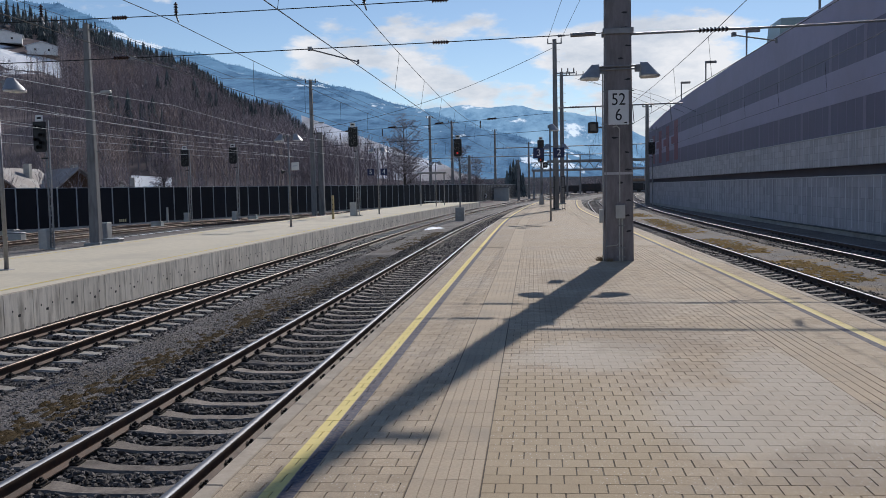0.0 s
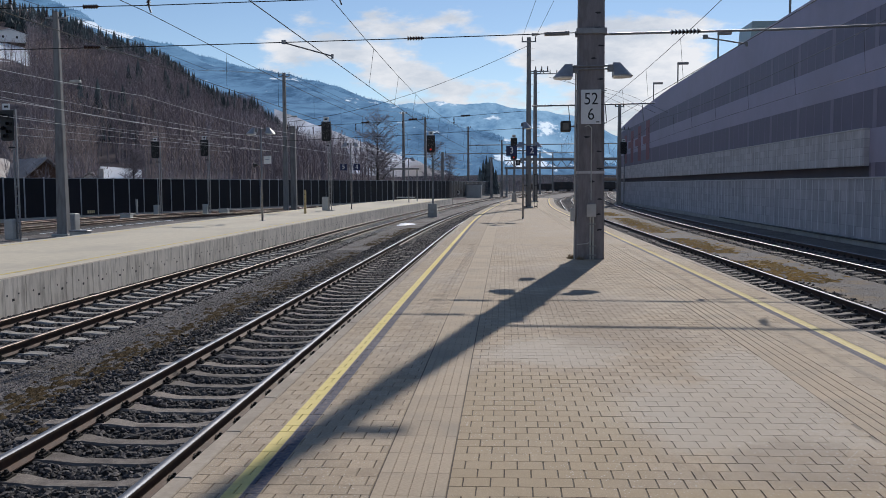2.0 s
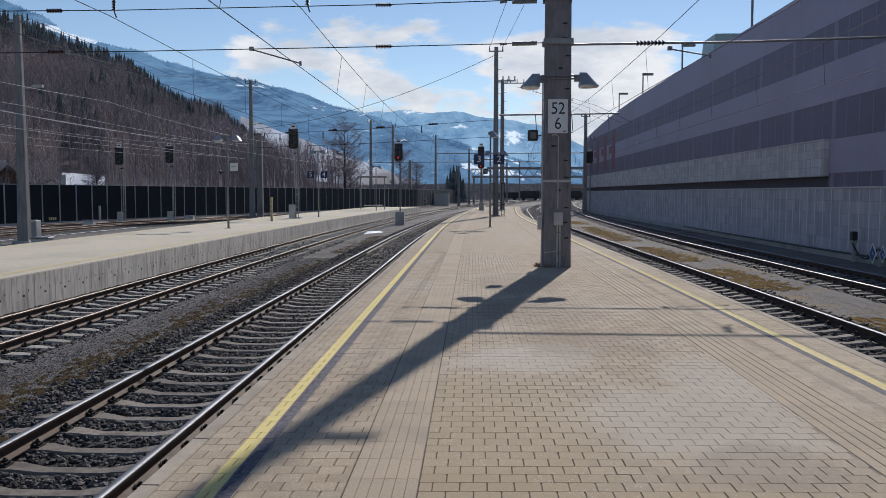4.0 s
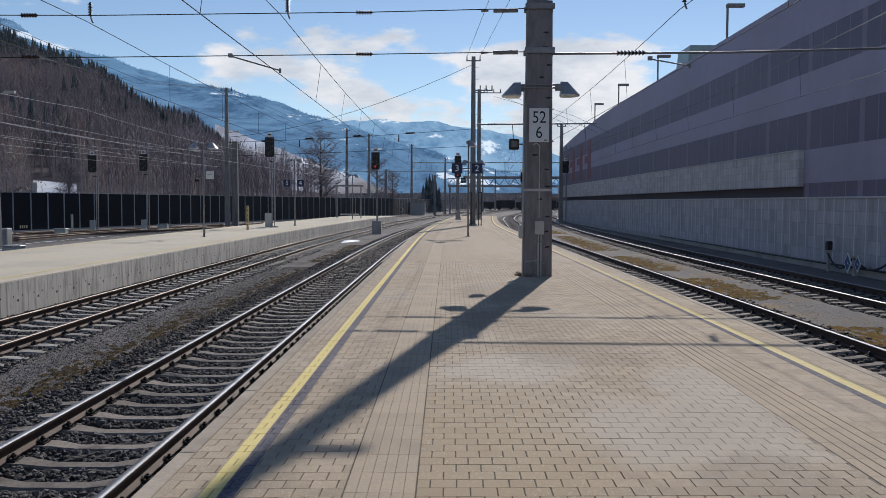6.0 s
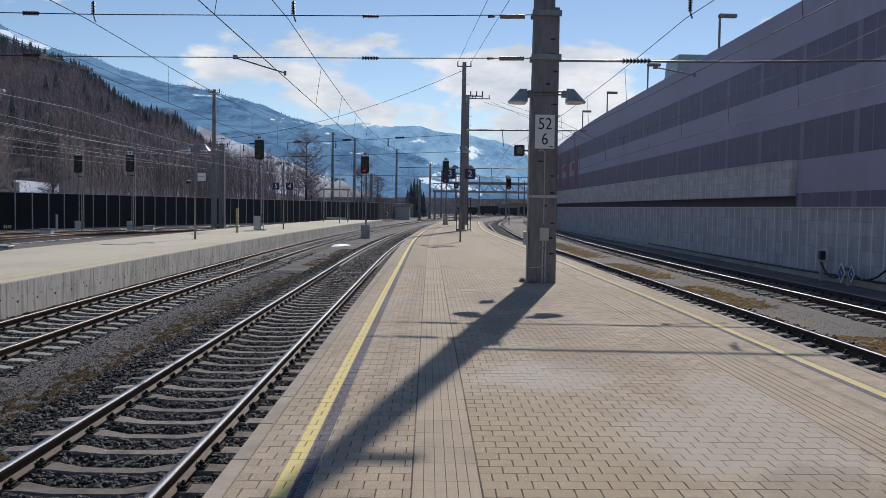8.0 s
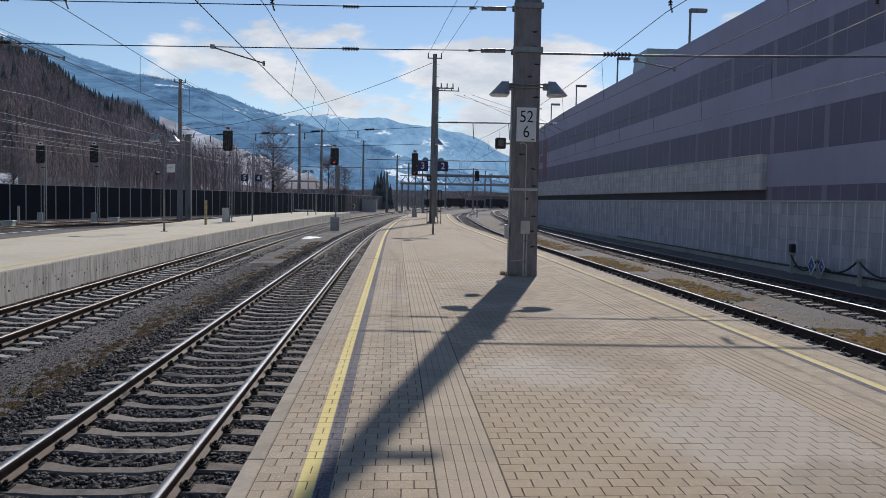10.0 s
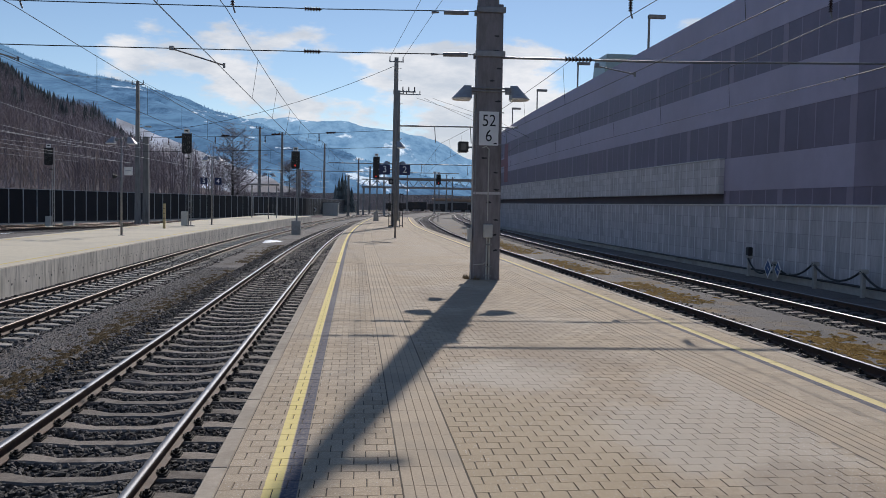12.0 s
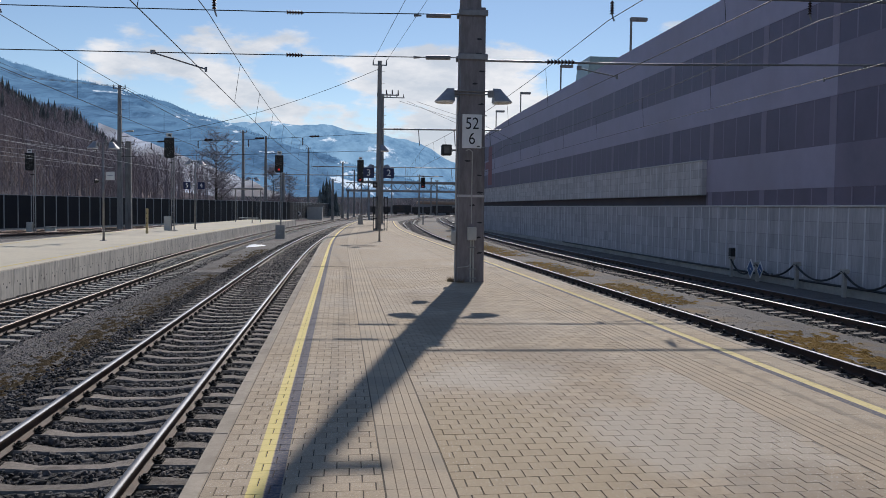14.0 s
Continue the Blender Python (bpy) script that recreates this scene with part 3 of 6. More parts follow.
T3 = track(-3.77, d_left, -12, 330, "curving railway track on grey concrete sleepers with dull grey rails", M_RAIL_GREY, (3, 110))
T4 = track(-8.28, d_left, -6, 330, "railway track with rust-brown rails beside the second platform", M_RAIL_DULL, (6, 90), ties=M_SLEEPER_PALE)
T2 = track(6.02, d_right, -6, 330, "railway track with worn grey rails beside the platform", M_RAIL_GREY, (6, 110))
T1 = track(10.85, d_left, 0, 330, "outer railway track in the shade of the building", M_RAIL_TOP, (12, 90))
for x0, lab in ((-18.6, "through track behind the second platform"), (-27.6, "siding track in front of the noise barrier"), (-32.2, "outer siding track along the noise barrier")):
    yend = 300 if x0 > -20 else 62 + (-x0 - 19.5) / (0.285 * min(1, (-x0 - 18) / 9))
    track(x0, d_left if x0 > -20 else d_yard(x0), 8, yend, lab, M_RAIL_DULL, (0, 0))
dirt = Mesh()
slab(dirt, -6.9, d_left, -5.35, d_left, -12, 200, GROUND + 0.045, 8, 1.0)
ochre = slab(Mesh(), 7.45, d_right, 9.35, d_left, -6, 200, GROUND + 0.045, 8, 1.0)
M_OCHRE = mat("mossy_gravel", (0.10, 0.092, 0.088), (0.19, 0.172, 0.162), 18, 0.95, 0, 0.9, 50, 0.02, (0.22, 0.14, 0.05), 0.8, 0.8)
tagged(ochre.link("mossy_gravel", M_OCHRE), "grey gravel with ochre dry moss between the tracks", "gravel", kind="stuff")
slab(dirt, -50, d_left, -15.6, d_left, -10, 100, GROUND - 0.04, 6, 4.0)
slab(dirt, 12.3, d_left, 14.2, lambda y: 0, -10, 125, GROUND + 0.02, 3, 2.0)
slab(dirt, -20, d_left, 16, d_left, 110, 330, GROUND - 0.06, 6, 4.0)


def patches(name, count, fx, spread, y0, y1, r0, r1, material, label, seed):
    """Flat ragged patches of growth on the gravel."""
    r_ = random.Random(seed)
    m = Mesh()
    for i in range(count):
        y = y0 + (y1 - y0) * r_.random() ** 1.2
        if noise.noise(Vector((fx * 3, y * 0.22, 5))) < -0.12:
            continue
        x = fx + d_left(y) + r_.gauss(0, spread)
        n_ = 11
        rad = r_.uniform(r0, r1)
        ring = [(x + rad * r_.uniform(0.35, 1.0) * math.cos(2 * math.pi * k / n_), y + 1.9 * rad * r_.uniform(0.35, 1.0) * math.sin(2 * math.pi * k / n_), GROUND + 0.05) for k in range(n_)]
        m.add(ring + [(x, y, GROUND + 0.075 + 0.006 * r_.random())], [(k, (k + 1) % n_, n_) for k in range(n_)])
    tagged(m.link(name, material), label, "moss", kind="stuff")


M_MOSSBROWN = mat("moss_dark_brown", (0.045, 0.031, 0.016), (0.10, 0.07, 0.035), 30, 0.95, 0, 1.0, 60, 0.02, (0.14, 0.11, 0.07), 4, 0.5, spec=0.05)
patches("moss_patches", 1300, -5.72, 0.22, 5.5, 50, 0.03, 0.11, M_MOSSBROWN, "dark brown moss patches along the ballast edge", 1)
patches("moss_patches", 3200, 7.95, 0.38, 9, 85, 0.04, 0.17, M_MOSS, "ochre dry moss patches between the tracks", 2)
for x0, y0, y1, w in ((-20.8, 36, 52, 0.22), (-21.4, 58, 76, 0.3), (-25.2, 44, 60, 0.25), (-29.8, 52, 66, 0.3), (-34.0, 60, 74, 0.35), (-16.9, 76, 92, 0.3)):
    sn_ = Mesh()
    yy = y0
    while yy < y1:
        ln = 1.2 + 1.5 * abs(noise.noise(Vector((x0, yy, 0))))
        slab(sn_, x0 + 0.1 * noise.noise(Vector((yy, x0, 2))), d_left, x0 + w * (0.6 + abs(noise.noise(Vector((yy, 1, x0))))), d_left, yy, yy + ln, GROUND + 0.05, 1, 0.6)
        yy += ln + 0.3
    tagged(sn_.link("snow_strip", M_SNOW), "thin leftover strip of snow along the sidings", "snow", kind="stuff")
tagged(dirt.link("cess_gravel", M_DIRT), "fine grey gravel and dirt between the tracks", "gravel", kind="stuff")

# ---- parking building along the outer track ----
WX, W_END = 14.2, 121.0
M_WALL = mat("retaining_wall_concrete", (0.40, 0.385, 0.395), (0.53, 0.51, 0.52), 3.5, 0.85, 0, 0.3, 35, 0.01, (0.31, 0.30, 0.305), 0.5, 0.6, stretch=(1, 3, 0.5))
M_RIB = mat("wall_rib_pale", (0.60, 0.59, 0.61), (0.70, 0.69, 0.70), 4, 0.85, 0, 0.2, 40, 0.006)
M_MESH = mat("facade_screen_grey", (0.36, 0.335, 0.435), (0.43, 0.40, 0.51), 1.1, 0.6, 0.3, 0.15, 200, 0.003, (0.33, 0.30, 0.36), 0.15, 0.5)
# dark colour stands in for the shade inside the open parking decks
M_DARK = mat("facade_opening_shade", (0.115, 0.10, 0.15), (0.185, 0.16, 0.225), 0.45, 0.5, 0.2, 0.1, 200, 0.003)
M_COLUMN = mat("column_behind_screen", (0.23, 0.205, 0.27), (0.28, 0.25, 0.325), 1.0, 0.6, 0.1, 0.05)
M_COPING = mat("coping_metal", (0.50, 0.49, 0.48), (0.60, 0.59, 0.58), 5, 0.5, 0.5, 0.05)
M_BAND = mat("band_concrete", (0.46, 0.44, 0.44), (0.60, 0.58, 0.57), 3.0, 0.85, 0, 0.3, 35, 0.01, (0.36, 0.345, 0.345), 0.7, 0.6, stretch=(1, 3, 0.5))
for m_, wide, high in ((M_WALL, 0.86, 0.5), (M_BAND, 0.86, 0.36)):
    # cast blocks, each a little lighter or darker
    nt = m_.node_tree
    bs = nt.nodes["Principled BSDF"]
    sep, com = nt.nodes.new("ShaderNodeSeparateXYZ"), nt.nodes.new("ShaderNodeCombineXYZ")
    nt.links.new(nt.nodes.new("ShaderNodeNewGeometry").outputs["Position"], sep.inputs[0])
    nt.links.new(sep.outputs[1], com.inputs[0])
    nt.links.new(sep.outputs[2], com.inputs[1])
    blocks = nt.nodes.new("ShaderNodeTexBrick")
    blocks.offset = 0.0
    for key, val in (("Scale", 1.0), ("Mortar Size", 0.012), ("Mortar Smooth", 0.3), ("Brick Width", wide), ("Row Height", high)):
        blocks.inputs[key].default_value = val
    blocks.inputs["Color1"].default_value, blocks.inputs["Color2"].default_value, blocks.inputs["Mortar"].default_value = (1.1, 1.1, 1.12, 1), (0.84, 0.84, 0.86, 1), (0.72, 0.72, 0.74, 1)
    nt.links.new(com.outputs[0], blocks.inputs["Vector"])
    nt.links.new(ramp_mix(nt, 1.0, bs.inputs["Base Color"].links[0].from_socket, blocks.outputs["Color"], "MULTIPLY"), bs.inputs["Base Color"])
house = root("parking_building", "long grey parking building with dark horizontal openings above a concrete wall", "building")
Y0 = -25.0
Mesh().box(WX, WX + 0.35, Y0, W_END, GROUND - 0.2, 1.98).link("retaining_wall", M_WALL, house)
Mesh().box(WX - 0.14, WX, Y0, W_END, GROUND - 0.2, -0.52, None, 0.01).link("plinth", M_CONCRETE, house)
Mesh().box(WX - 0.05, WX + 0.45, Y0, W_END, 1.98, 2.05, None, 0.01).link("wall_coping", M_COPING, house)
y = 20.0
rib = None
while y < 78:
    m_ = Mesh().box(WX - 0.012, WX, -0.035, 0.035, -0.40, 1.97)
    if rib is None:
        rib = m_.link("wall_rib", M_RIB, house)
    else:
        o2 = new("wall_rib", rib.data)
        o2.parent = house
    (rib if y == 20.0 else o2).location = (0, y, 0)
    y += 0.86


def roof_z(y):
    return 10.62 - 0.0004 * max(0, y - 75) ** 2 * 1.8


def facade_strip(z0, z1, y0, y1, x, material, name, lab=""):
    s = Mesh()
    n_ = max(2, int((y1 - y0) / 4))
    v, f = [], []
    for i in range(n_ + 1):
        yy = y0 + (y1 - y0) * i / n_
        t_ = roof_z(yy) if z1 > 10 else z1
        v += [(x, yy, z0), (x, yy, t_), (x + 0.12, yy, t_), (x + 0.12, yy, z0)]
    for i in range(n_):
        a = 4 * i
        for j in range(4):
            f.append((a + j, a + 4 + j, a + 4 + (j + 1) % 4, a + (j + 1) % 4))
    f += [(0, 1, 2, 3), (4 * n_ + 3, 4 * n_ + 2, 4 * n_ + 1, 4 * n_)]
    return s.add(v, f).link(name, material, house, label=lab)


XF = WX + 0.05
facade_strip(8.72, 10.62, Y0, W_END, XF, M_MESH, "parapet_screen")
facade_strip(5.55, 7.16, Y0, W_END, XF, M_MESH, "parapet_screen")
facade_strip(2.62, 3.99, Y0, 36.0, XF, M_MESH, "parapet_screen")
# closed strips in place of openings, deck shade painted in as dark colour
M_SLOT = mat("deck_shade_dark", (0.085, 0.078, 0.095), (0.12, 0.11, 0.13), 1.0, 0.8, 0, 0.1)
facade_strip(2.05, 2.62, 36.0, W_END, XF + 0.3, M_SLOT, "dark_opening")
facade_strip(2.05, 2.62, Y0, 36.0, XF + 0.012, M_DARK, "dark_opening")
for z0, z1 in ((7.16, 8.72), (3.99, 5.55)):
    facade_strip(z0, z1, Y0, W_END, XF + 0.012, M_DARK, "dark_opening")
Mesh().box(WX - 0.16, WX + 0.1, 36.0, W_END, 2.50, 3.96).link("concrete_band", M_BAND, house)
Mesh().box(WX - 0.20, WX + 0.15, 36.0, W_END, 3.96, 4.02, None, 0.01).link("band_coping", M_COPING, house)
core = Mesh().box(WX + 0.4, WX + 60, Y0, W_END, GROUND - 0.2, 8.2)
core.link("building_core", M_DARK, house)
Mesh().box(WX + 0.0, WX + 60, W_END, W_END + 0.3, GROUND - 0.2, 8.8).link("end_wall", M_MESH, house)
y = -20.2
while y < W_END - 2:
    Mesh().box(XF + 0.004, XF + 0.0115, y - 0.2, y + 0.2, 2.05 if y < 36 else 3.99, 8.72).link("column", M_COLUMN, house)
    for k in range(1, 4):
        if 8 < y < 70:
            for z0, z1 in ((7.17, 8.71), (4.03, 5.54)) + (((2.06, 2.61),) if y < 35 else ()):
                Mesh().box(XF + 0.0085, XF + 0.0118, y + 1.1625 * k - 0.035, y + 1.1625 * k + 0.035, z0, z1).link("mullion", M_COLUMN, house)
    y += 4.65
# darker end of the facade before the stair core
M_SCREEN = mat("facade_screen_dark", (0.185, 0.165, 0.225), (0.27, 0.24, 0.32), 0.45, 0.55, 0.2, 0.1, 200, 0.003)
for z0, z1 in ((5.55, 7.16), (2.62, 3.99), (8.72, 9.6)):
    Mesh().box(XF - 0.006, XF, Y0, 26.1, z0, z1).link("stair_screen", M_SCREEN, house)

rib2 = None
y = 36.4
while y < 84:
    if rib2 is None:
        rib2 = Mesh().box(WX - 0.168, WX - 0.16, -0.03, 0.03, 2.52, 3.94).link("band_rib", M_RIB, house)
        o2 = rib2
    else:
        o2 = new("band_rib", rib2.data)
        o2.parent = house
    o2.location = (0, y, 0)
    y += 0.86
# ---- noise barrier ----
barrier = root("noise_barrier", "long dark noise barrier with grey steel posts behind the sidings", "noise barrier")
BX, BY, BA = -37.3, 59.5, 0.283


def bar_x(y):
    return BX + BA * (y - BY) if y < 150 else BX + BA * (150 - BY) + 0.10 * (y - 150)


pan, pst, base_, cap_ = None, None, None, None
M_BARPOST = mat("barrier_post_steel", (0.30, 0.32, 0.34), (0.40, 0.42, 0.44), 4, 0.5, 0.3, 0.1, 60, 0.003, (0.2, 0.2, 0.21), 1.5, 0.5)
y = 59.73 - 22 * 1.818
while y < 230:
    ang = -math.atan((bar_x(y + 1) - bar_x(y - 1)) / 2)
    L = 1.889
    if pan is None:
        pan = Mesh().box(-0.05, 0.05, 0.05, L - 0.05, GROUND - 0.2, 2.42, None, 0.01).link("panel", M_BARRIER, barrier)
        pst = Mesh().box(-0.075, 0.075, -0.06, 0.06, GROUND - 0.2, 2.50, None, 0.01).link("post", M_BARPOST, barrier)
        base_ = Mesh().box(-0.07, 0.07, 0.06, L - 0.06, GROUND - 0.25, GROUND + 0.22, None, 0.01).link("base_beam", M_CONCRETE, barrier)
        cap_ = Mesh().box(-0.06, 0.06, 0.055, L - 0.055, 2.42, 2.46).link("cap_rail", M_BARPOST, barrier)
        objs = (pan, pst, base_, cap_)
    else:
        objs = (new("panel", pan.data), new("post", pst.data), new("base_beam", base_.data), new("cap_rail", cap_.data))
    for o in objs:
        o.parent, o.location, o.rotation_euler = barrier, (bar_x(y), y, 0), (0, 0, ang)
    y += L * math.cos(ang)

M_STENCIL = mat("stencil_yellow", (0.62, 0.54, 0.30), (0.70, 0.62, 0.38), 6, 0.6, 0, 0)
st_ = root("panel_marking", "small pale yellow stencil marks on a barrier panel", "marking", at=(bar_x(67.6) + 0.08, 67.6, -0.3))
st_.rotation_euler = (0, 0, -math.atan(BA))
for k in range(4):
    part("mark_bar", Mesh().box(-0.012, 0.0, 0.22 * k, 0.22 * k + 0.13, -0.12, 0.12), M_STENCIL, st_)

# ---- pillar of the cross-span ----
PX, PY = 1.81, 21.03
pillar = root("catenary_pillar", "tall grey square concrete catenary pillar with a kilometre board", "catenary mast", at=(PX, PY, 0))


def taper(m, w0, d0, w1, d1, z0, z1, cx=0, cy=0, bevel=0.03, steps=1):
    rings, v, f = steps + 1, [], []
    for k in range(rings):
        t = k / steps
        w, d, z = (w0 + (w1 - w0) * t) / 2, (d0 + (d1 - d0) * t) / 2, z0 + (z1 - z0) * t
        b = min(bevel, w * 0.4)
        v += [(cx + sx * (w - (b if i else 0)), cy + sy * (d - (0 if i else b)), z) for sx, sy, i in ((-1, -1, 0), (-1, -1, 1), (1, -1, 1), (1, -1, 0), (1, 1, 0), (1, 1, 1), (-1, 1, 1), (-1, 1, 0))]
    for k in range(rings - 1):
        for j in range(8):
            f.append((8 * k + j, 8 * k + (j + 1) % 8, 8 * k + 8 + (j + 1) % 8, 8 * k + 8 + j))
    f += [tuple(range(7, -1, -1)), tuple(range(8 * rings - 8, 8 * rings))]
    return m.add(v, f)


part("shaft", taper(Mesh(), 0.69, 0.38, 0.605, 0.36, 0.0, 6.6, 0, -0.085, 0.025, 8), M_MAST, pillar)
part("upper_shaft", taper(Mesh(), 0.50, 0.30, 0.27, 0.24, 6.6, 10.4, -0.05, -0.085, 0.025, 4), M_MAST, pillar)
part("mast_head", taper(Mesh(), 0.26, 0.22, 0.2, 0.18, 10.4, 13.0, -0.05, -0.085, 0.02, 2), M_MAST, pillar)
part("corner_rib", Mesh().box(-0.30, -0.285, -0.288, -0.272, 0.02, 5.2), M_STEEL, pillar)
for zz in (5.42, 6.46):
    c = Mesh()
    w = 0.34 - 0.0062 * zz
    c.box(-w - 0.05, w + 0.05, -0.32, -0.25, zz - 0.07, zz + 0.07, None, 0.01)
    c.box(-w - 0.05, w + 0.05, 0.11, 0.17, zz - 0.07, zz + 0.07, None, 0.01)
    for s in (-1, 1):
        c.tube((s * (w + 0.03), -0.36, zz), (s * (w + 0.03), 0.22, zz), 0.016, None, 6)
    part("clamp", c, M_STEEL, pillar, "dark steel clamp band")
part("bracket_arm", Mesh().box(0.0, 0.55, -0.14, -0.04, 10.1, 10.22), M_STEEL, pillar)
t_ = Mesh()
for zz in (4.53, 4.60):
    t_.tube((-0.42, -0.30, zz), (0.42, -0.30, zz), 0.022, None, 8)
part("lamp_bracket", t_, M_STEEL, pillar)
part("painted_mark", Mesh().box(-0.337, 0.337, -0.2795, -0.2745, 2.06, 2.12), M_BAND, pillar, "faded yellow painted band")
cnd = Mesh()
cnd.line([(0.02, -0.29, 3.15), (0.02, -0.29, 1.42)], 0.014, 8).line([(0.02, -0.29, 3.15), (-0.05, -0.29, 3.21), (-0.14, -0.29, 3.18)], 0.014, 8)
cnd.line([(0.01, -0.30, 0.0), (0.01, -0.30, 1.05)], 0.02, 8).line([(0.075, -0.30, 0.0), (0.075, -0.30, 1.05)], 0.02, 8)
cnd.line([(-0.37, -0.26, 0.0), (-0.37, -0.26, 2.6), (-0.36, -0.26, 4.5)], 0.018, 8).line([(0.01, -0.30, 0.45), (-0.05, -0.29, 0.38), (-0.30, -0.29, 0.36)], 0.012, 6)
part("cable_conduit", cnd, M_BOX, pillar, "pale grey cable conduits")
for zz in (0.1, 0.32, 0.85):
    part("conduit_clamp", Mesh().box(-0.05, 0.14, -0.325, -0.275, zz - 0.015, zz + 0.015), M_STEEL, pillar)
part("junction_box", Mesh().box(-0.08, 0.135, -0.40, -0.28, 1.02, 1.34, None, 0.012), M_BOX, pillar, "beige plastic junction box")
part("junction_box", Mesh().box(-0.46, -0.36, -0.34, -0.12, 0.92, 1.24, None, 0.012), M_BOX, pillar, "beige plastic junction box")
# broken spots in the concrete face
random.seed(4)
for k in range(16):
    z0 = 0.4 + k * 0.36 + random.uniform(-0.08, 0.08)
    pit = Mesh()
    x0 = random.choice((0.16, 0.2, 0.22, -0.1)) if k % 4 else 0.05
    n_ = 9
    ring = [(x0 + (0.03 + 0.06 * random.random()) * math.cos(a) * 1.1, -0.2775 + 0.0015 * z0, z0 + (0.012 + 0.02 * random.random()) * math.sin(a)) for a in [2 * math.pi * i / n_ for i in range(n_)]]
    pit.add(ring + [(x, y - 0.004, z) for x, y, z in ring], [tuple(range(2 * n_ - 1, n_ - 1, -1))] + [(i, (i + 1) % n_, n_ + (i + 1) % n_, n_ + i) for i in range(n_)])
    part("spalled_patch", pit, M_INK, pillar, "dark spalled patch")
board = root("kilometre_board", "white kilometre board with black numerals on the pillar", "sign", at=(PX, PY - 0.305, 3.64))
part("plate", Mesh().box(-0.235, 0.235, -0.012, 0.012, -0.405, 0.405, None, 0.004), M_PLATE, board)
up = Matrix.Rotation(radians(90), 4, "X")
for s, z in (("52", 0.175), ("6", -0.185)):
    text_mesh("numeral", s, 0.40, M_INK, board, Matrix.Translation((0, -0.0145, z)) @ up @ Matrix.Diagonal((0.86, 1.0, 1, 1)))
part("small_print", Mesh().box(0.12, 0.20, -0.0145, -0.013, -0.37, -0.345), M_INK, board)
part("fixing_strap", Mesh().box(-0.36, 0.36, 0.002, 0.012, 0.37, 0.395), M_STEEL, board)
part("fixing_strap", Mesh().box(-0.36, 0.36, 0.002, 0.012, -0.395, -0.37), M_STEEL, board)


def shade_mesh(s, r=0.30, h=0.32, cut=0.17):
    """A cone shade, cut off flat on the side of its pole."""
    bm = bmesh.new()
    pts = [(r * math.cos(a), r * math.sin(a)) for a in [2 * math.pi * k / 28 for k in range(28)]]
    base = [(max(-cut, x) * s, y, 0) for x, y in pts]
    for p in base + [(0, 0, h), (-cut * s, 0.02, h), (-cut * s, -0.02, h)]:
        bm.verts.new(p)
    bmesh.ops.convex_hull(bm, input=bm.verts)
    m = Mesh()
    bm.verts.index_update()
    m.add([v.co for v in bm.verts], [[v.index for v in f.verts] for f in bm.faces])
    bm.free()
    return m


def platform_lamp(at, s, r=0.30, back=0.25):
    lamp = root("platform_lamp", "grey cone-shaped platform lamp with opal underside", "lamp", "platform lamps", at=at)
    part("shade", shade_mesh(s, r, r * 1.07, r * 0.57), M_LAMPMETAL, lamp)
    g_ = Mesh()
    n_ = 20
    g_.add([(max(-r * 0.5, r * 0.92 * math.cos(2 * math.pi * k / n_)) * s, r * 0.92 * math.sin(2 * math.pi * k / n_), z) for z in (-0.03, 0.0) for k in range(n_)], [tuple(range(n_ - 1, -1, -1))] + [(k, (k + 1) % n_, n_ + (k + 1) % n_, n_ + k) for k in range(n_)])
    part("diffuser", g_, M_LAMPGLASS, lamp)
    part("holder", Mesh().box(-0.57 * r * s - back * s * 0.5, -0.57 * r * s, -0.03, 0.03, r * 0.35, r * 0.9) if s > 0 else Mesh().box(-0.57 * r * s, -0.57 * r * s - back * s * 0.5, -0.03, 0.03, r * 0.35, r * 0.9), M_STEEL, lamp)
    return lamp


platform_lamp((1.20, 20.78, 4.34), -1)
platform_lamp((2.49, 20.78, 4.36), 1)


def lamp_post(x, y, top, fn_label, arms=0.36, r=0.055, sides=(-1, 1)):
    p = root("lamp_post", fn_label, "lamp post", "platform lamp posts", at=(x, y, 0))
    part("pole", Mesh().tube((0, 0, 0), (0, 0, top), r, r * 0.8, 12), M_STEEL, p, smooth=True)
    part("foot_plate", Mesh().box(-0.13, 0.13, -0.13, 0.13, 0, 0.02, None, 0.004), M_STEEL, p)
    part("arm", Mesh().tube((-arms, 0, top - 0.08), (arms, 0, top - 0.08), 0.025, None, 8), M_STEEL, p)
    for s in sides:
        platform_lamp((x + s * (arms + 0.10), y, top - 0.30), s, 0.30)
    return p


def direction_sign(x, y, z, text, w=0.56, h=0.52):
    d = root("platform_sign", "blue platform sign with a white numeral", "sign", "platform number signs", at=(x, y, z))
    part("panel", Mesh().box(-w / 2, w / 2, -0.03, 0.03, -h / 2, h / 2, None, 0.006), M_BLUE, d)
    text_mesh("numeral", text, h * 0.92, M_LETTER, d, Matrix.Translation((0, -0.034, 0)) @ up)
    part("bracket", Mesh().box(-w / 2 - 0.05, w / 2 + 0.05, 0.03, 0.05, -0.03, 0.03), M_STEEL, d)
    return d


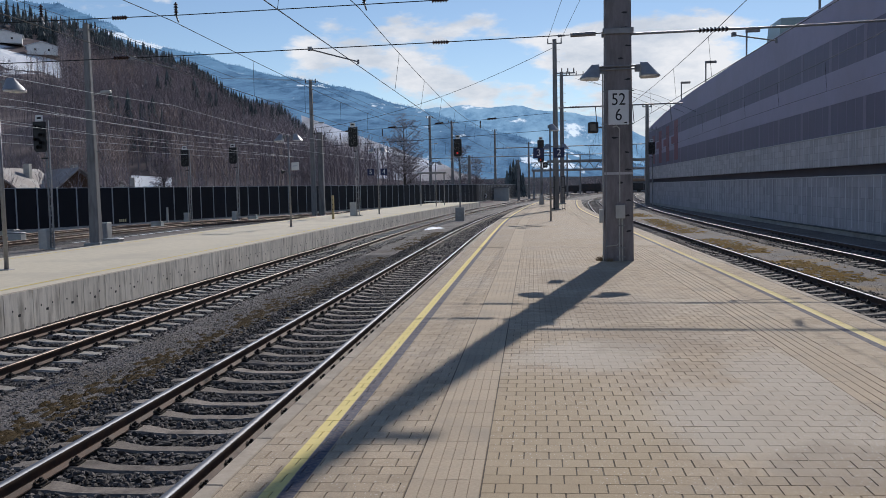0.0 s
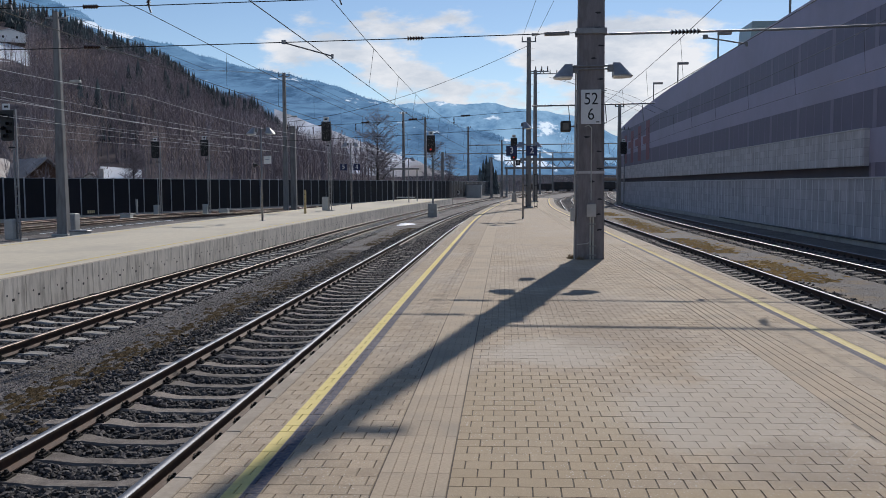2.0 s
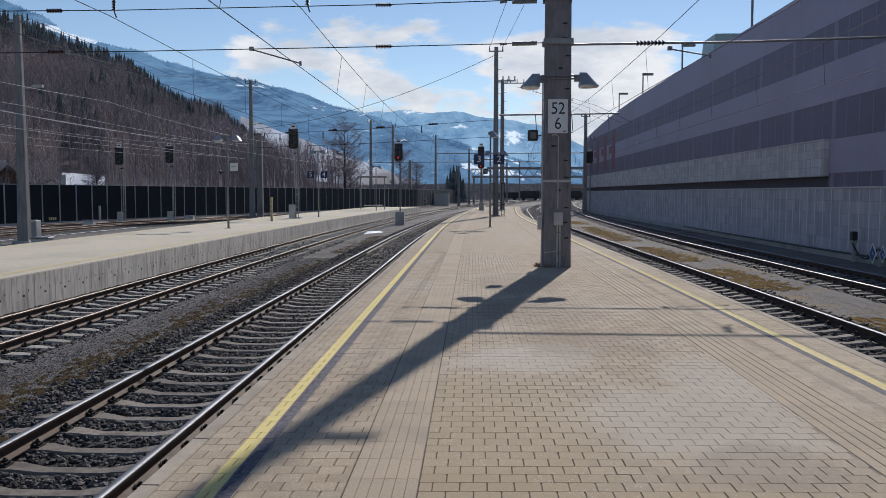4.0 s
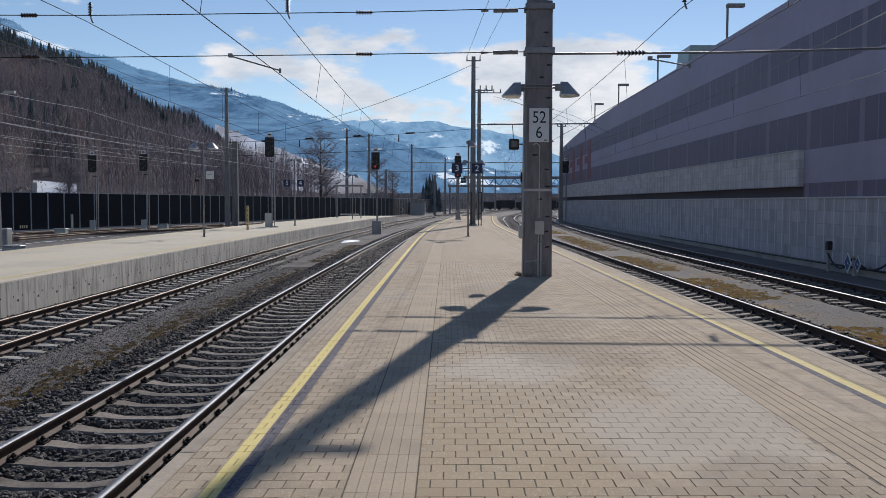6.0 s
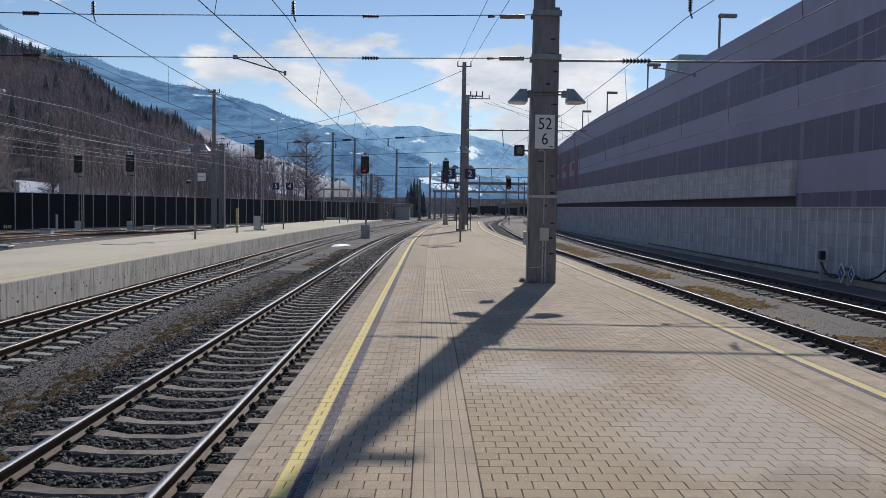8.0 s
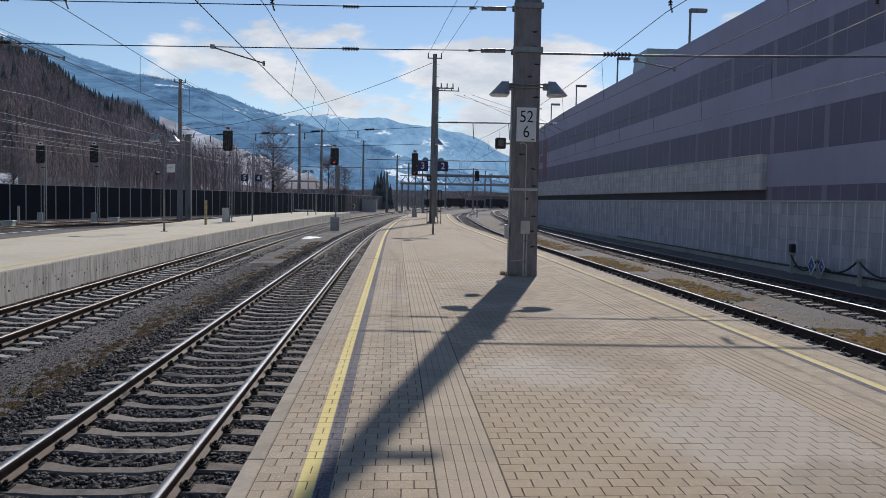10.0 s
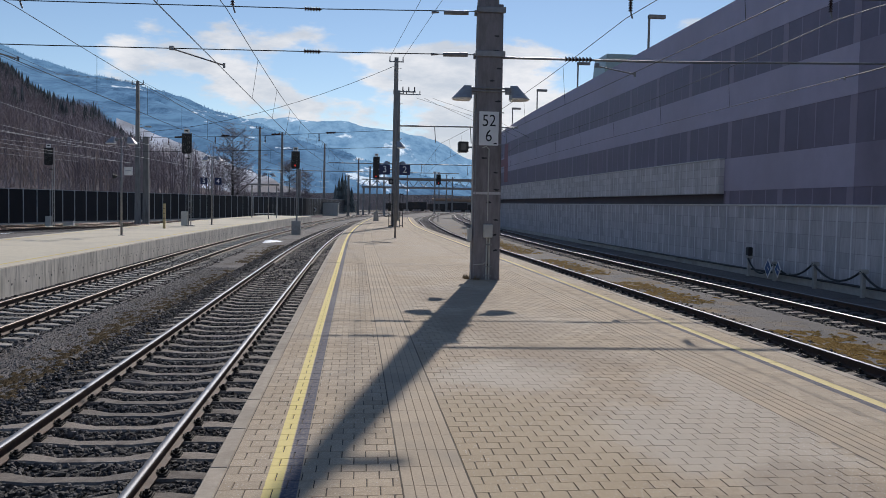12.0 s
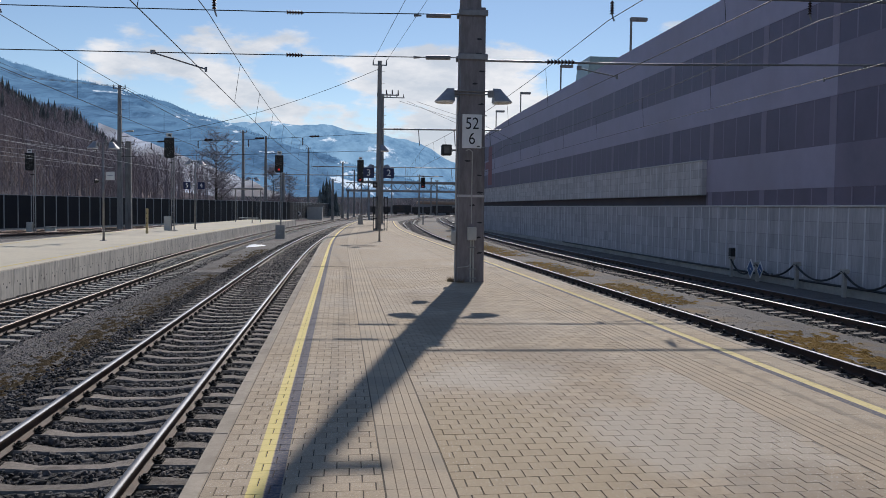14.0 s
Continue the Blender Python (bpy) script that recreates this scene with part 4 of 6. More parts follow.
lamp_post(-13.33, 19.94, 4.72, "slim grey platform lamp post with two cone lamps")
lamp_post(-12.84, 42.8, 4.72, "slim grey lamp post carrying a white name board")
lp = lamp_post(-12.2, 63.5, 4.95, "slim grey lamp post carrying platform number signs")
part("sign_bar", Mesh().box(-0.75, 0.65, -0.08, 0.02, 3.12, 3.18), M_STEEL, lp)
lp = lamp_post(0.43, 44.9, 5.0, "slim grey lamp post carrying blue platform signs", 0.08, 0.05, (1,))
part("sign_bar", Mesh().box(-0.8, 0.7, -0.03, 0.03, 3.52, 3.58), M_STEEL, lp)
platform_lamp((0.35, 66.0, 4.65), -1, 0.36)
platform_lamp((1.75, 66.0, 4.65), 1, 0.36)
fl = root("floodlight", "small dark floodlight on the side of the pillar", "floodlight", at=(1.24, 21.02, 3.2))
part("housing", Mesh().box(-0.13, 0.11, -0.12, 0.12, -0.13, 0.13, None, 0.02), M_BLACK, fl)
part("glass", Mesh().box(-0.08, 0.06, -0.125, -0.12, -0.08, 0.08), M_LENS, fl)
part("bracket", Mesh().box(0.11, 0.35, -0.02, 0.02, -0.02, 0.02), M_STEEL, fl)
lamp_post(-10.9, 88.0, 4.6, "slim grey lamp post near the platform end")
direction_sign(-0.16, 44.85, 3.55, "3")
direction_sign(0.88, 44.85, 3.55, "2")
direction_sign(-12.75, 63.4, 3.15, "5", 0.5, 0.5)
direction_sign(-11.75, 63.4, 3.15, "4", 0.5, 0.5)
M_SIGNTEXT = mat("sign_grey_print", (0.25, 0.28, 0.36), (0.3, 0.33, 0.4), 6, 0.6, 0, 0)
nb = root("name_board", "white station name board on a lamp post", "sign", at=(-12.5, 42.7, 3.1))
nb.rotation_euler = (0, 0, -0.75)
part("panel", Mesh().box(-0.33, 0.36, -0.02, 0.02, -0.20, 0.20, None, 0.005), M_WHITE, nb)
part("lettering_bar", Mesh().box(-0.20, 0.24, -0.024, -0.020, 0.0, 0.03), M_SIGNTEXT, nb)
spk = root("loudspeaker", "small black platform loudspeaker on a lamp post", "loudspeaker", at=(-13.02, 42.7, 2.85))
part("horn", Mesh().tube((0, 0, 0), (-0.16, -0.1, -0.02), 0.05, 0.11, 10), M_BLACK, spk)
part("bracket", Mesh().box(-0.02, 0.16, -0.02, 0.02, -0.02, 0.02), M_STEEL, spk)
spk = root("loudspeaker", "small black platform loudspeaker on a lamp post", "loudspeaker", at=(0.2, 44.8, 2.95))
part("horn", Mesh().box(-0.15, 0.09, -0.14, 0.08, -0.16, 0.12, None, 0.02), M_BLACK, spk)
part("bracket", Mesh().box(0.08, 0.25, 0.0, 0.1, -0.03, 0.03), M_STEEL, spk)
part("mouth", Mesh().tube((-0.03, -0.145, -0.02), (-0.03, -0.16, -0.02), 0.07, 0.07, 10), M_STEEL, spk)
M_POSTYELLOW = mat("weathered_yellow", (0.42, 0.32, 0.15), (0.55, 0.43, 0.22), 8, 0.8, 0, 0.1, 40, 0.003, (0.3, 0.24, 0.16), 4, 0.6)
yp = root("marker_post", "yellow marker post with black dots on the platform", "marker post", at=(-13.34, 53.8, 0))
part("post", Mesh().box(-0.07, 0.07, -0.06, 0.06, 0, 1.52, None, 0.01), M_POSTYELLOW, yp)
for k in range(4):
    part("dot", Mesh().box(-0.03, 0.03, -0.064, -0.06, 0.3 + 0.3 * k, 0.36 + 0.3 * k), M_INK, yp)
sh = root("platform_shelter", "small open shelter with flat roof near the platform end", "shelter", at=(-11.9, 93.0, 0))
part("roof", Mesh().box(-1.6, 1.6, -0.8, 0.8, 3.45, 3.62, None, 0.02), M_STEEL, sh)
for x in (-1.3, 1.3):
    part("post", Mesh().box(x - 0.06, x + 0.06, -0.06, 0.06, 0, 3.45), M_STEEL, sh)
part("bench", Mesh().box(-1.0, 1.0, 0.2, 0.6, 0.40, 0.48), M_WHITE, sh)

# ---- signals ----
M_RED = bpy.data.materials.new("signal_red_light")
M_RED.use_nodes = True
M_RED.node_tree.nodes["Principled BSDF"].inputs["Base Color"].default_value = (0.5, 0.02, 0.02, 1)
M_RED.node_tree.nodes["Principled BSDF"].inputs["Emission Color"].default_value = (1, 0.05, 0.04, 1)
M_RED.node_tree.nodes["Principled BSDF"].inputs["Emission Strength"].default_value = 0.6


def signal(x, y, base, top, low, label, w=0.62, lattice=True, cabinet=True, red=False, off=0.32):
    """A colour light signal: lattice mast, black shield with hooded lenses, plate on top."""
    s = root("railway_signal", label, "railway signal", "railway signals", at=(x, y, base))
    h, lo = top - base, low - base
    mast = Mesh()
    mx = off
    if lattice:
        for dx in (-0.08, 0.08):
            mast.box(mx + dx - 0.025, mx + dx + 0.025, -0.05, 0.05, 0, h - 0.25)
        part("mast", mast, M_STEEL, s)
        z = 0.3
        while z < h - 0.4:
            part("rung", Mesh().box(mx - 0.06, mx + 0.06, -0.03, 0.03, z, z + 0.05), M_STEEL, s)
            z += 0.45
    else:
        part("mast", mast.tube((mx, 0, 0), (mx, 0, h - 0.3), 0.07, 0.06, 10), M_STEEL, s)
    sh_ = Mesh()
    b = w * 0.16
    prof = [(-w / 2, lo + b), (-w / 2 + b, lo), (w / 2 - b, lo), (w / 2, lo + b), (w / 2, h - 0.32), (-w / 2, h - 0.32)]
    sh_.add([(a, yy, z) for yy in (-0.12, -0.06) for a, z in prof], [(0, 1, 2, 3, 4, 5), (11, 10, 9, 8, 7, 6)] + [(k, 6 + k, 6 + (k + 1) % 6, (k + 1) % 6) for k in range(6)])
    shield = part("shield", sh_, M_BLACK, s)
    n_ = 0
    for a, z in ((-0.14, h - 0.55), (0.14, h - 0.62), (0.14, h - 0.95), (-0.14, lo + 0.62), (0.14, lo + 0.45), (-0.02, lo + 0.24)):
        part("lens_hood", Mesh().tube((a, -0.12, z), (a, -0.30, z - 0.02), 0.085, 0.095, 12, False), M_BLACK, shield)
        part("lens", Mesh().tube((a, -0.12, z), (a, -0.135, z), 0.07, 0.07, 12), M_RED if red and n_ == 5 else M_LENS, shield)
        n_ += 1
    part("number_plate", Mesh().box(-0.19, 0.19, -0.11, -0.09, h - 0.30, h, None, 0.004), M_WHITE, s, "white plate with dark marks")
    part("plate_mark", Mesh().box(-0.11, 0.11, -0.113, -0.11, h - 0.19, h - 0.09), M_INK, s)
    if cabinet:
        part("cabinet", Mesh().box(mx - 0.52, mx - 0.10, -0.35, 0.15, 0.02, 0.98, None, 0.02), M_BOX, s, "grey steel relay cabinet")
    part("footing", Mesh().box(mx - 0.28, mx + 0.28, -0.28, 0.28, -0.12, 0.06, None, 0.02), M_CONCRETE, s)
    part("side_bracket", Mesh().box(0.0, mx, -0.06, 0.0, lo - 0.35, lo - 0.28), M_BLACK, s)
    return s


signal(-24.35, 39.7, GROUND, 5.78, 4.0, "black colour-light signal on a lattice mast with a grey cabinet", 0.66)
signal(-30.2, 70.4, GROUND, 5.85, 4.13, "black colour-light signal on a lattice mast before the barrier", 0.68, True, True)
signal(-26.8, 72.7, GROUND, 6.08, 4.35, "black colour-light signal on a lattice mast before the barrier", 0.68, True, True)
signal(-13.3, 60.2, 0.0, 6.6, 4.91, "black colour-light signal on a grey mast on the platform", 0.66, True, True, False, 0.2)
s815 = signal(-6.55, 67.3, GROUND, 5.98, 4.33, "black colour-light signal on a thin mast between the tracks", 0.64, False, False, True, 0.12)
part("concrete_base", Mesh().box(-0.25, 0.45, -0.35, 0.35, 0.0, 1.10, None, 0.03), M_CONCRETE, s815)
signal(-0.1, 88.2, 0.0, 6.85, 4.30, "black colour-light signal at the platform end", 0.66, False, False, True, 0.1)
signal(9.2, 123.0, GROUND, 6.4, 4.6, "black colour-light signal beyond the platform end", 0.66, True, False, True, 0.1)
signal(12.4, 100.0, GROUND, 6.9, 5.2, "black colour-light signal beside the parking building", 0.72, False, False, False, 0.1)
sb = root("signal_cabinet", "grey concrete footing at the platform end", "footing", at=(-0.06, 88.0, 0))
part("body", taper(Mesh(), 0.55, 0.4, 0.4, 0.3, 0, 0.95), M_CONCRETE, sb)

# ---- masts ----


def mast(x, y, base, top, label, w0=0.5, w1=0.26, steps=True, lamp=False, arms=()):
    m_ = root("catenary_mast", label, "catenary mast", "catenary masts", at=(x, y, base))
    part("shaft", taper(Mesh(), w0, w0 * 0.8, w1, w1 * 0.8, 0, top - base, 0, 0, 0.03, 3), M_MASTPAINT, m_)
    part("footing", Mesh().box(-w0 * 0.8, w0 * 0.8, -w0 * 0.8, w0 * 0.8, -0.2, 0.12, None, 0.03), M_CONCRETE, m_)
    h = top - base
    part("top_bracket", Mesh().box(-0.55, 0.55, -0.04, 0.04, h - 0.35, h - 0.27), M_STEEL, m_)
    for a in (-0.5, 0.5):
        part("top_insulator", Mesh().tube((a, 0, h - 0.27), (a, 0, h + 0.08), 0.05, 0.03, 8), M_INSUL, m_)
    if steps:
        z = 4.0
        while z < h - 0.6:
            part("step_iron", Mesh().tube((w0 * 0.3, 0, z), (w0 * 0.3 + 0.28, 0, z), 0.016, None, 5), M_STEEL, m_)
            z += 0.9
    if lamp:
        part("yard_lamp", Mesh().tube((0.15, 0, h * 0.68), (0.8, -0.1, h * 0.68 + 0.12), 0.03, 0.03, 6).box(0.7, 1.25, -0.2, 0.0, h * 0.68 + 0.05, h * 0.68 + 0.2, None, 0.03), M_BOX, m_)
    for z, l in arms:
        part("cross_arm", Mesh().box(-0.1, l, -0.04, 0.04, z, z + 0.09), M_STEEL, m_)
        for k in range(3):
            part("arm_insulator", Mesh().tube((l * (0.35 + 0.3 * k), 0, z + 0.09), (l * (0.35 + 0.3 * k), 0, z + 0.42), 0.05, 0.04, 8), M_INSUL, m_)
    return m_


mast(-23.5, 42.9, GROUND, 10.75, "tall grey tapered catenary mast between the sidings", 0.56, 0.26, True, True)
mast(-22.2, 82.0, GROUND, 12.6, "tall slim catenary mast with step irons and a lamp", 0.5, 0.28, True, True)
mast(-21.75, 83.3, GROUND, 7.6, "short stout grey catenary mast", 0.58, 0.48, False)
mast(-18.2, 140.3, GROUND, 13.7, "tall catenary mast far along the tracks", 0.6, 0.32, True, True)
mast(-15.3, 147.1, GROUND, 13.4, "tall catenary mast far along the tracks", 0.6, 0.32)
mast(-12.6, 150.0, GROUND, 7.5, "short catenary mast far along the tracks", 0.55, 0.45, False)
mast(-10.6, 196.4, GROUND, 15.0, "tall catenary mast far along the tracks", 0.65, 0.36)
mast(-2.8, 186.4, GROUND, 11.4, "catenary mast far along the tracks", 0.55, 0.32)
mast(-4.6, 170.0, GROUND, 7.2, "short catenary mast far along the tracks", 0.5, 0.42, False)
m2 = mast(1.05, 66.2, 0.0, 12.9, "tall dark catenary mast with step irons on the platform", 0.46, 0.30, True, False, ((10.3, 1.5),))
part("lamp_arm", Mesh().box(-0.55, 0.55, -0.24, -0.14, 4.80, 4.88), M_STEEL, m2)
mast(2.07, 89.0, 0.0, 13.4, "dark catenary mast with step irons near the platform end", 0.46, 0.34, True, False, ((13.0, 2.3),))
mast(12.9, 108.0, GROUND, 11.6, "slim catenary mast beside the outer track", 0.5, 0.3, True, False, ((9.2, 1.6),))
mast(13.3, 112.0, GROUND, 12.0, "slim catenary mast beside the outer track", 0.5, 0.3, True)
for x, y, t in ((-0.2, 215, 11), (6.5, 225, 10.5), (4, 250, 12), (18, 240, 11), (12, 275, 12), (26, 290, 12), (24.5, 255, 10)):
    mast(x, y, GROUND, t, "distant slim catenary mast beyond the footbridge", 0.5, 0.34, False)
cg = root("cable_guard", "dark steel ladder guard at the foot of a mast", "cable guard", at=(1.4, 65.6, 0))
for x in (-0.75, -0.47, 0.08, 0.30):
    part("bar", Mesh().box(x - 0.025, x + 0.025, -0.05, 0.05, 0, 2.6), M_BLACK, cg)
for z in (0.1, 0.9, 1.7, 2.5):
    part("rung", Mesh().box(-0.75, -0.47, -0.03, 0.03, z, z + 0.05), M_BLACK, cg)
    part("rung", Mesh().box(0.08, 0.30, -0.03, 0.03, z, z + 0.05), M_BLACK, cg)

# ---- overhead line ----


def insulator(m, p0, p1, r=0.075, k=7):
    p0, p1 = Vector(p0), Vector(p1)
    for i in range(k):
        a, b = p0.lerp(p1, i / k), p0.lerp(p1, (i + 0.55) / k)
        m.tube(a, b, r, r * 0.55, 10)
    m.tube(p0, p1, r * 0.35, None, 6)
    return m


span = root("cross_span", "thin cross-span wires with brown insulators over the tracks", "overhead wire")
CY = 21.25
part("lower_span_wire", Mesh().line([(1.5, CY, 5.47), (-2.2, CY, 5.41), (-9, CY, 5.33), (-16, CY, 5.30), (-30, CY, 5.36)], 0.012, 6), M_WIRE, span)
part("upper_span_wire", Mesh().line([(1.5, CY, 6.52), (-2.2, CY, 6.43), (-9, CY, 6.35), (-16, CY, 6.36), (-30, CY, 6.5)], 0.012, 6), M_WIRE, span)
for z, xs_ in ((5.41, (-2.43, -10.7)), (6.42, (-2.43, -10.7))):
    for x in xs_:
        part("span_insulator", insulator(Mesh(), (x - 0.2, CY, z - (0.07 if x < -5 else 0.0)), (x + 0.2, CY, z - (0.07 if x < -5 else 0.0)), 0.06, 6), M_INSUL, span)
    part("tension_rod", Mesh().tube((0.72, CY, z + 0.04), (1.32, CY, z + 0.055), 0.05, 0.055, 8).tube((0.42, CY, z + 0.035), (0.6, CY, z + 0.04), 0.035, 0.02, 6), M_STEEL, span)
part("right_span_tube", Mesh().line([(2.1, CY, 5.42), (6.5, CY, 5.46), (12.3, CY, 5.62), (16, CY, 5.7)], 0.028, 8), M_STEEL, span)
part("right_upper_wire", Mesh().line([(2.05, CY, 7.10), (5.3, CY, 7.14), (10.5, CY, 7.22), (16, CY, 7.3)], 0.045, 8), M_STEEL, span)
part("span_insulator", insulator(Mesh(), (3.75, CY, 5.44), (4.45, CY, 5.45), 0.07, 8), M_INSUL, span)


def overhead(x, fn, zc, zm, y0, supports, label, x_shift=0.0, wire=None, r=0.010):
    """Contact wire, carrying wire and droppers of one track."""
    o = root("overhead_line", label, "overhead wire", "overhead lines")
    ys_ = np.arange(y0, supports[-1] + 0.1, 3.0)
    part("contact_wire", Mesh().line([(x + fn(y) + x_shift, y, zc) for y in ys_], r, 5), wire or M_WIRE, o)
    pts = []
    for a, b in zip(supports[:-1], supports[1:]):
        for k in range(10):
            t = k / 10
            pts.append((x + fn(a + (b - a) * t), a + (b - a) * t, zm - 4 * (zm - zc - 1.05) * t * (1 - t)))
    pts.append((x + fn(supports[-1]), supports[-1], zm))
    part("carrying_wire", Mesh().line(pts, r, 5), wire or M_WIRE, o)
    for a, b in zip(supports[:-1], supports[1:]):
        n_ = max(2, round((b - a) / 6.5))
        for k in range(1, n_):
            t = k / n_
            y = a + (b - a) * t
            part("dropper", Mesh().line([(x + fn(y) + x_shift, y, zc), (x + fn(y), y, zm - 4 * (zm - zc - 1.05) * t * (1 - t))], 0.006, 4), M_WIRE, o)
    return o


SUP = (-24, 21.25, 66, 112, 160, 215)
overhead(-4.33, d_left, 4.99, 6.32, -24, SUP, "contact and carrying wire over the curving track", -0.17)
overhead(-9.2, d_left, 4.98, 6.22, -24, SUP, "contact and carrying wire beside the second platform")
overhead(5.38, d_right, 5.10, 6.50, -24, SUP, "contact and carrying wire over the polished track", 0.1)
overhead(10.87, d_left, 5.18, 6.68, -24, SUP, "contact and carrying wire over the outer track", 0.08)
# siding wires take the paler copy with the painted sun glint
overhead(-18.6, d_left, 5.0, 6.4, 5, (5, 42.9, 82, 140, 196), "contact and carrying wire over the sidings, sun glint in its colour", 0, M_WIREGLINT, 0.013)
overhead(-22.9, d_left, 5.0, 6.2, 5, (5, 42.9, 82), "contact and carrying wire over the sidings, sun glint in its colour", 0, M_WIREGLINT, 0.013)
overhead(-27.6, lambda y: 0.00148 * max(0.0, y - 20) ** 2, 5.0, 6.5, 5, (5, 42.9, 82), "contact and carrying wire over the sidings, sun glint in its colour", 0, M_WIREGLINT, 0.014)
overhead(-32.2, lambda y: 0.00148 * max(0.0, y - 20) ** 2, 5.0, 6.4, 5, (5, 42.9, 82), "contact and carrying wire over the sidings, sun glint in its colour", 0, M_WIREGLINT, 0.014)


def hanger(x, z, yy, arm=None):
    h = root("wire_support", "brown insulator and steady arm of an overhead line", "insulator", "wire supports", at=(x, yy, z))
    part("insulator", insulator(Mesh(), (0, 0, 0.1), (0, 0, 0.42), 0.06, 5), M_INSUL, h)
    part("hook", Mesh().line([(0, 0, 0.1), (0.03, 0, 0.0), (0.06, 0, -0.08)], 0.022, 6), M_STEEL, h)
    if arm:
        (ax, az), (bx, bz) = arm
        part("steady_arm", Mesh().tube((ax - x, 0, az - z), (bx - x, 0, bz - z), 0.018, None, 8), M_STEEL, h)
        part("arm_clamp", Mesh().tube((bx - x, 0, bz - z - 0.06), (bx - x, 0, bz - z + 0.05), 0.03, 0.03, 6), M_STEEL, h)
        part("arm_joint", Mesh().box(ax - x - 0.05, ax - x + 0.05, -0.05, 0.05, az - z - 0.03, az - z + 0.06), M_STEEL, h)
    return h


hanger(-4.33, 6.34, CY, ((-5.74, 5.36), (-4.52, 5.01)))
hanger(-9.2, 6.25, CY, ((-10.4, 5.30), (-9.25, 5.0)))
hanger(-12.85, 6.36, CY)
hanger(5.36, 6.58, CY, ((4.55, 5.30), (5.52, 5.13)))
hanger(10.55, 6.76, CY, ((12.1, 5.55), (11.0, 5.22)))
# cross-spans farther along
for yy, xa, xb, zz in ((66.2, 1.3, 10.5, 7.75), (112.0, -6.0, 14.0, 6.9), (140.3, -18.0, 14.0, 6.8)):
    cs = root("cross_span", "distant steel cross arm carrying overhead wires", "overhead wire")
    part("tube", Mesh().line([(xa, yy, zz), (xb, yy, zz + 0.1)], 0.06, 8), M_STEEL, cs)
    for k in range(3):
        x = xa + (xb - xa) * (0.3 + 0.3 * k)
        part("drop_tube", Mesh().tube((x, yy, zz), (x + 0.1, yy, zz - 1.2), 0.035, None, 6), M_STEEL, cs)
    part("span_insulator", insulator(Mesh(), (xa + 0.9, yy, zz + 0.01), (xa + 1.6, yy, zz + 0.02), 0.09, 6), M_INSUL, cs)
lw = root("cross_span", "headspan wires from the platform mast to the sidings", "overhead wire")
a, b = Vector((1.0, 66.2, 12.3)), Vector((-22.2, 82.0, 7.9))
part("headspan_wire", Mesh().line([a.lerp(b, k / 12) - Vector((0, 0, 4 * 1.0 * (k / 12) * (1 - k / 12))) for k in range(13)], 0.018, 5), M_WIRE, lw)
part("span_wire", Mesh().line([(1.0, 66.2, 7.4), (-10, 73, 7.2), (-22.2, 82, 7.4)], 0.016, 5), M_WIRE, lw)
part("span_wire", Mesh().line([(1.0, 66.2, 6.1), (-10, 73, 6.0), (-22.2, 82, 6.1)], 0.016, 5), M_WIRE, lw)
for k in range(4):
    p = Vector((1.0, 66.2, 7.35)).lerp(Vector((-22.2, 82, 7.35)), 0.2 + 0.2 * k)
    part("span_insulator", insulator(Mesh(), p, p + Vector((-0.75, 0.5, 0)), 0.09, 6), M_INSUL, lw)
    part("hanging_insulator", insulator(Mesh(), p + Vector((-1.3, 0.8, -0.1)), p + Vector((-1.3, 0.8, -0.7)), 0.07, 5), M_INSUL, lw)
lw = root("feeder_line", "bare feeder wires running past the tall mast heads", "overhead wire")
for dx, z0 in ((-0.5, 12.6), (0.5, 12.6)):
    part("feeder_wire", Mesh().line([(1.05 + dx, 66.2, 12.9 - 0.0), (1.9 + dx, 40, 11.4), (1.9 + dx, 21, 11.9), (1.7 + dx, -20, 12.5)], 0.012, 5), M_WIRE, lw)
for k, (xa, ya, za) in enumerate(((3.2, 66.2, 9.9), (2.6, 66.2, 9.9), (3.9, 66.2, 9.9))):
    part("drop_wire", Mesh().line([(xa, ya, za), (7.0 + k, 68, 8.6), (10.5 + k, 72, 7.6)], 0.012, 5), M_WIRE, lw)
for sx in (-0.5, 0.5):
    pts = [(-23.5 + sx, 42.9, 10.6), (-23 + sx, 62, 10.3), (-22.2 + sx, 82, 12.5), (-20 + sx, 110, 11.6), (-18.2 + sx, 140.3, 13.6), (-10.6 + sx, 196.4, 15)]
    part("feeder_wire", Mesh().line([(-23.8 + sx, 5, 11.6), (-23.7 + sx, 25, 10.4)] + pts, 0.012, 5), M_WIRE, lw)

# ---- footbridge ----
fb = root("footbridge", "long steel truss footbridge crossing the tracks far ahead", "footbridge", at=(0, 168, 0))
part("deck", Mesh().box(-2.0, 30, -1.2, 1.2, 4.75, 5.0), M_STEEL, fb)
part("roof", Mesh().box(1.0, 30, -1.5, 1.5, 6.45, 6.85, None, 0.05), M_MASTPAINT, fb)
for zz in (5.05, 6.4):
    part("chord", Mesh().box(-2.0, 30, -1.28, -1.14, zz - 0.09, zz + 0.09), M_STEEL, fb)
for k in range(16):
    x = -2.0 + k * 2.0
    part("diagonal", Mesh().tube((x, -1.2, 5.05), (x + 1.0, -1.2, 6.4), 0.07, None, 6), M_STEEL, fb)
    part("diagonal", Mesh().tube((x + 1.0, -1.2, 6.4), (x + 2.0, -1.2, 5.05), 0.07, None, 6), M_STEEL, fb)
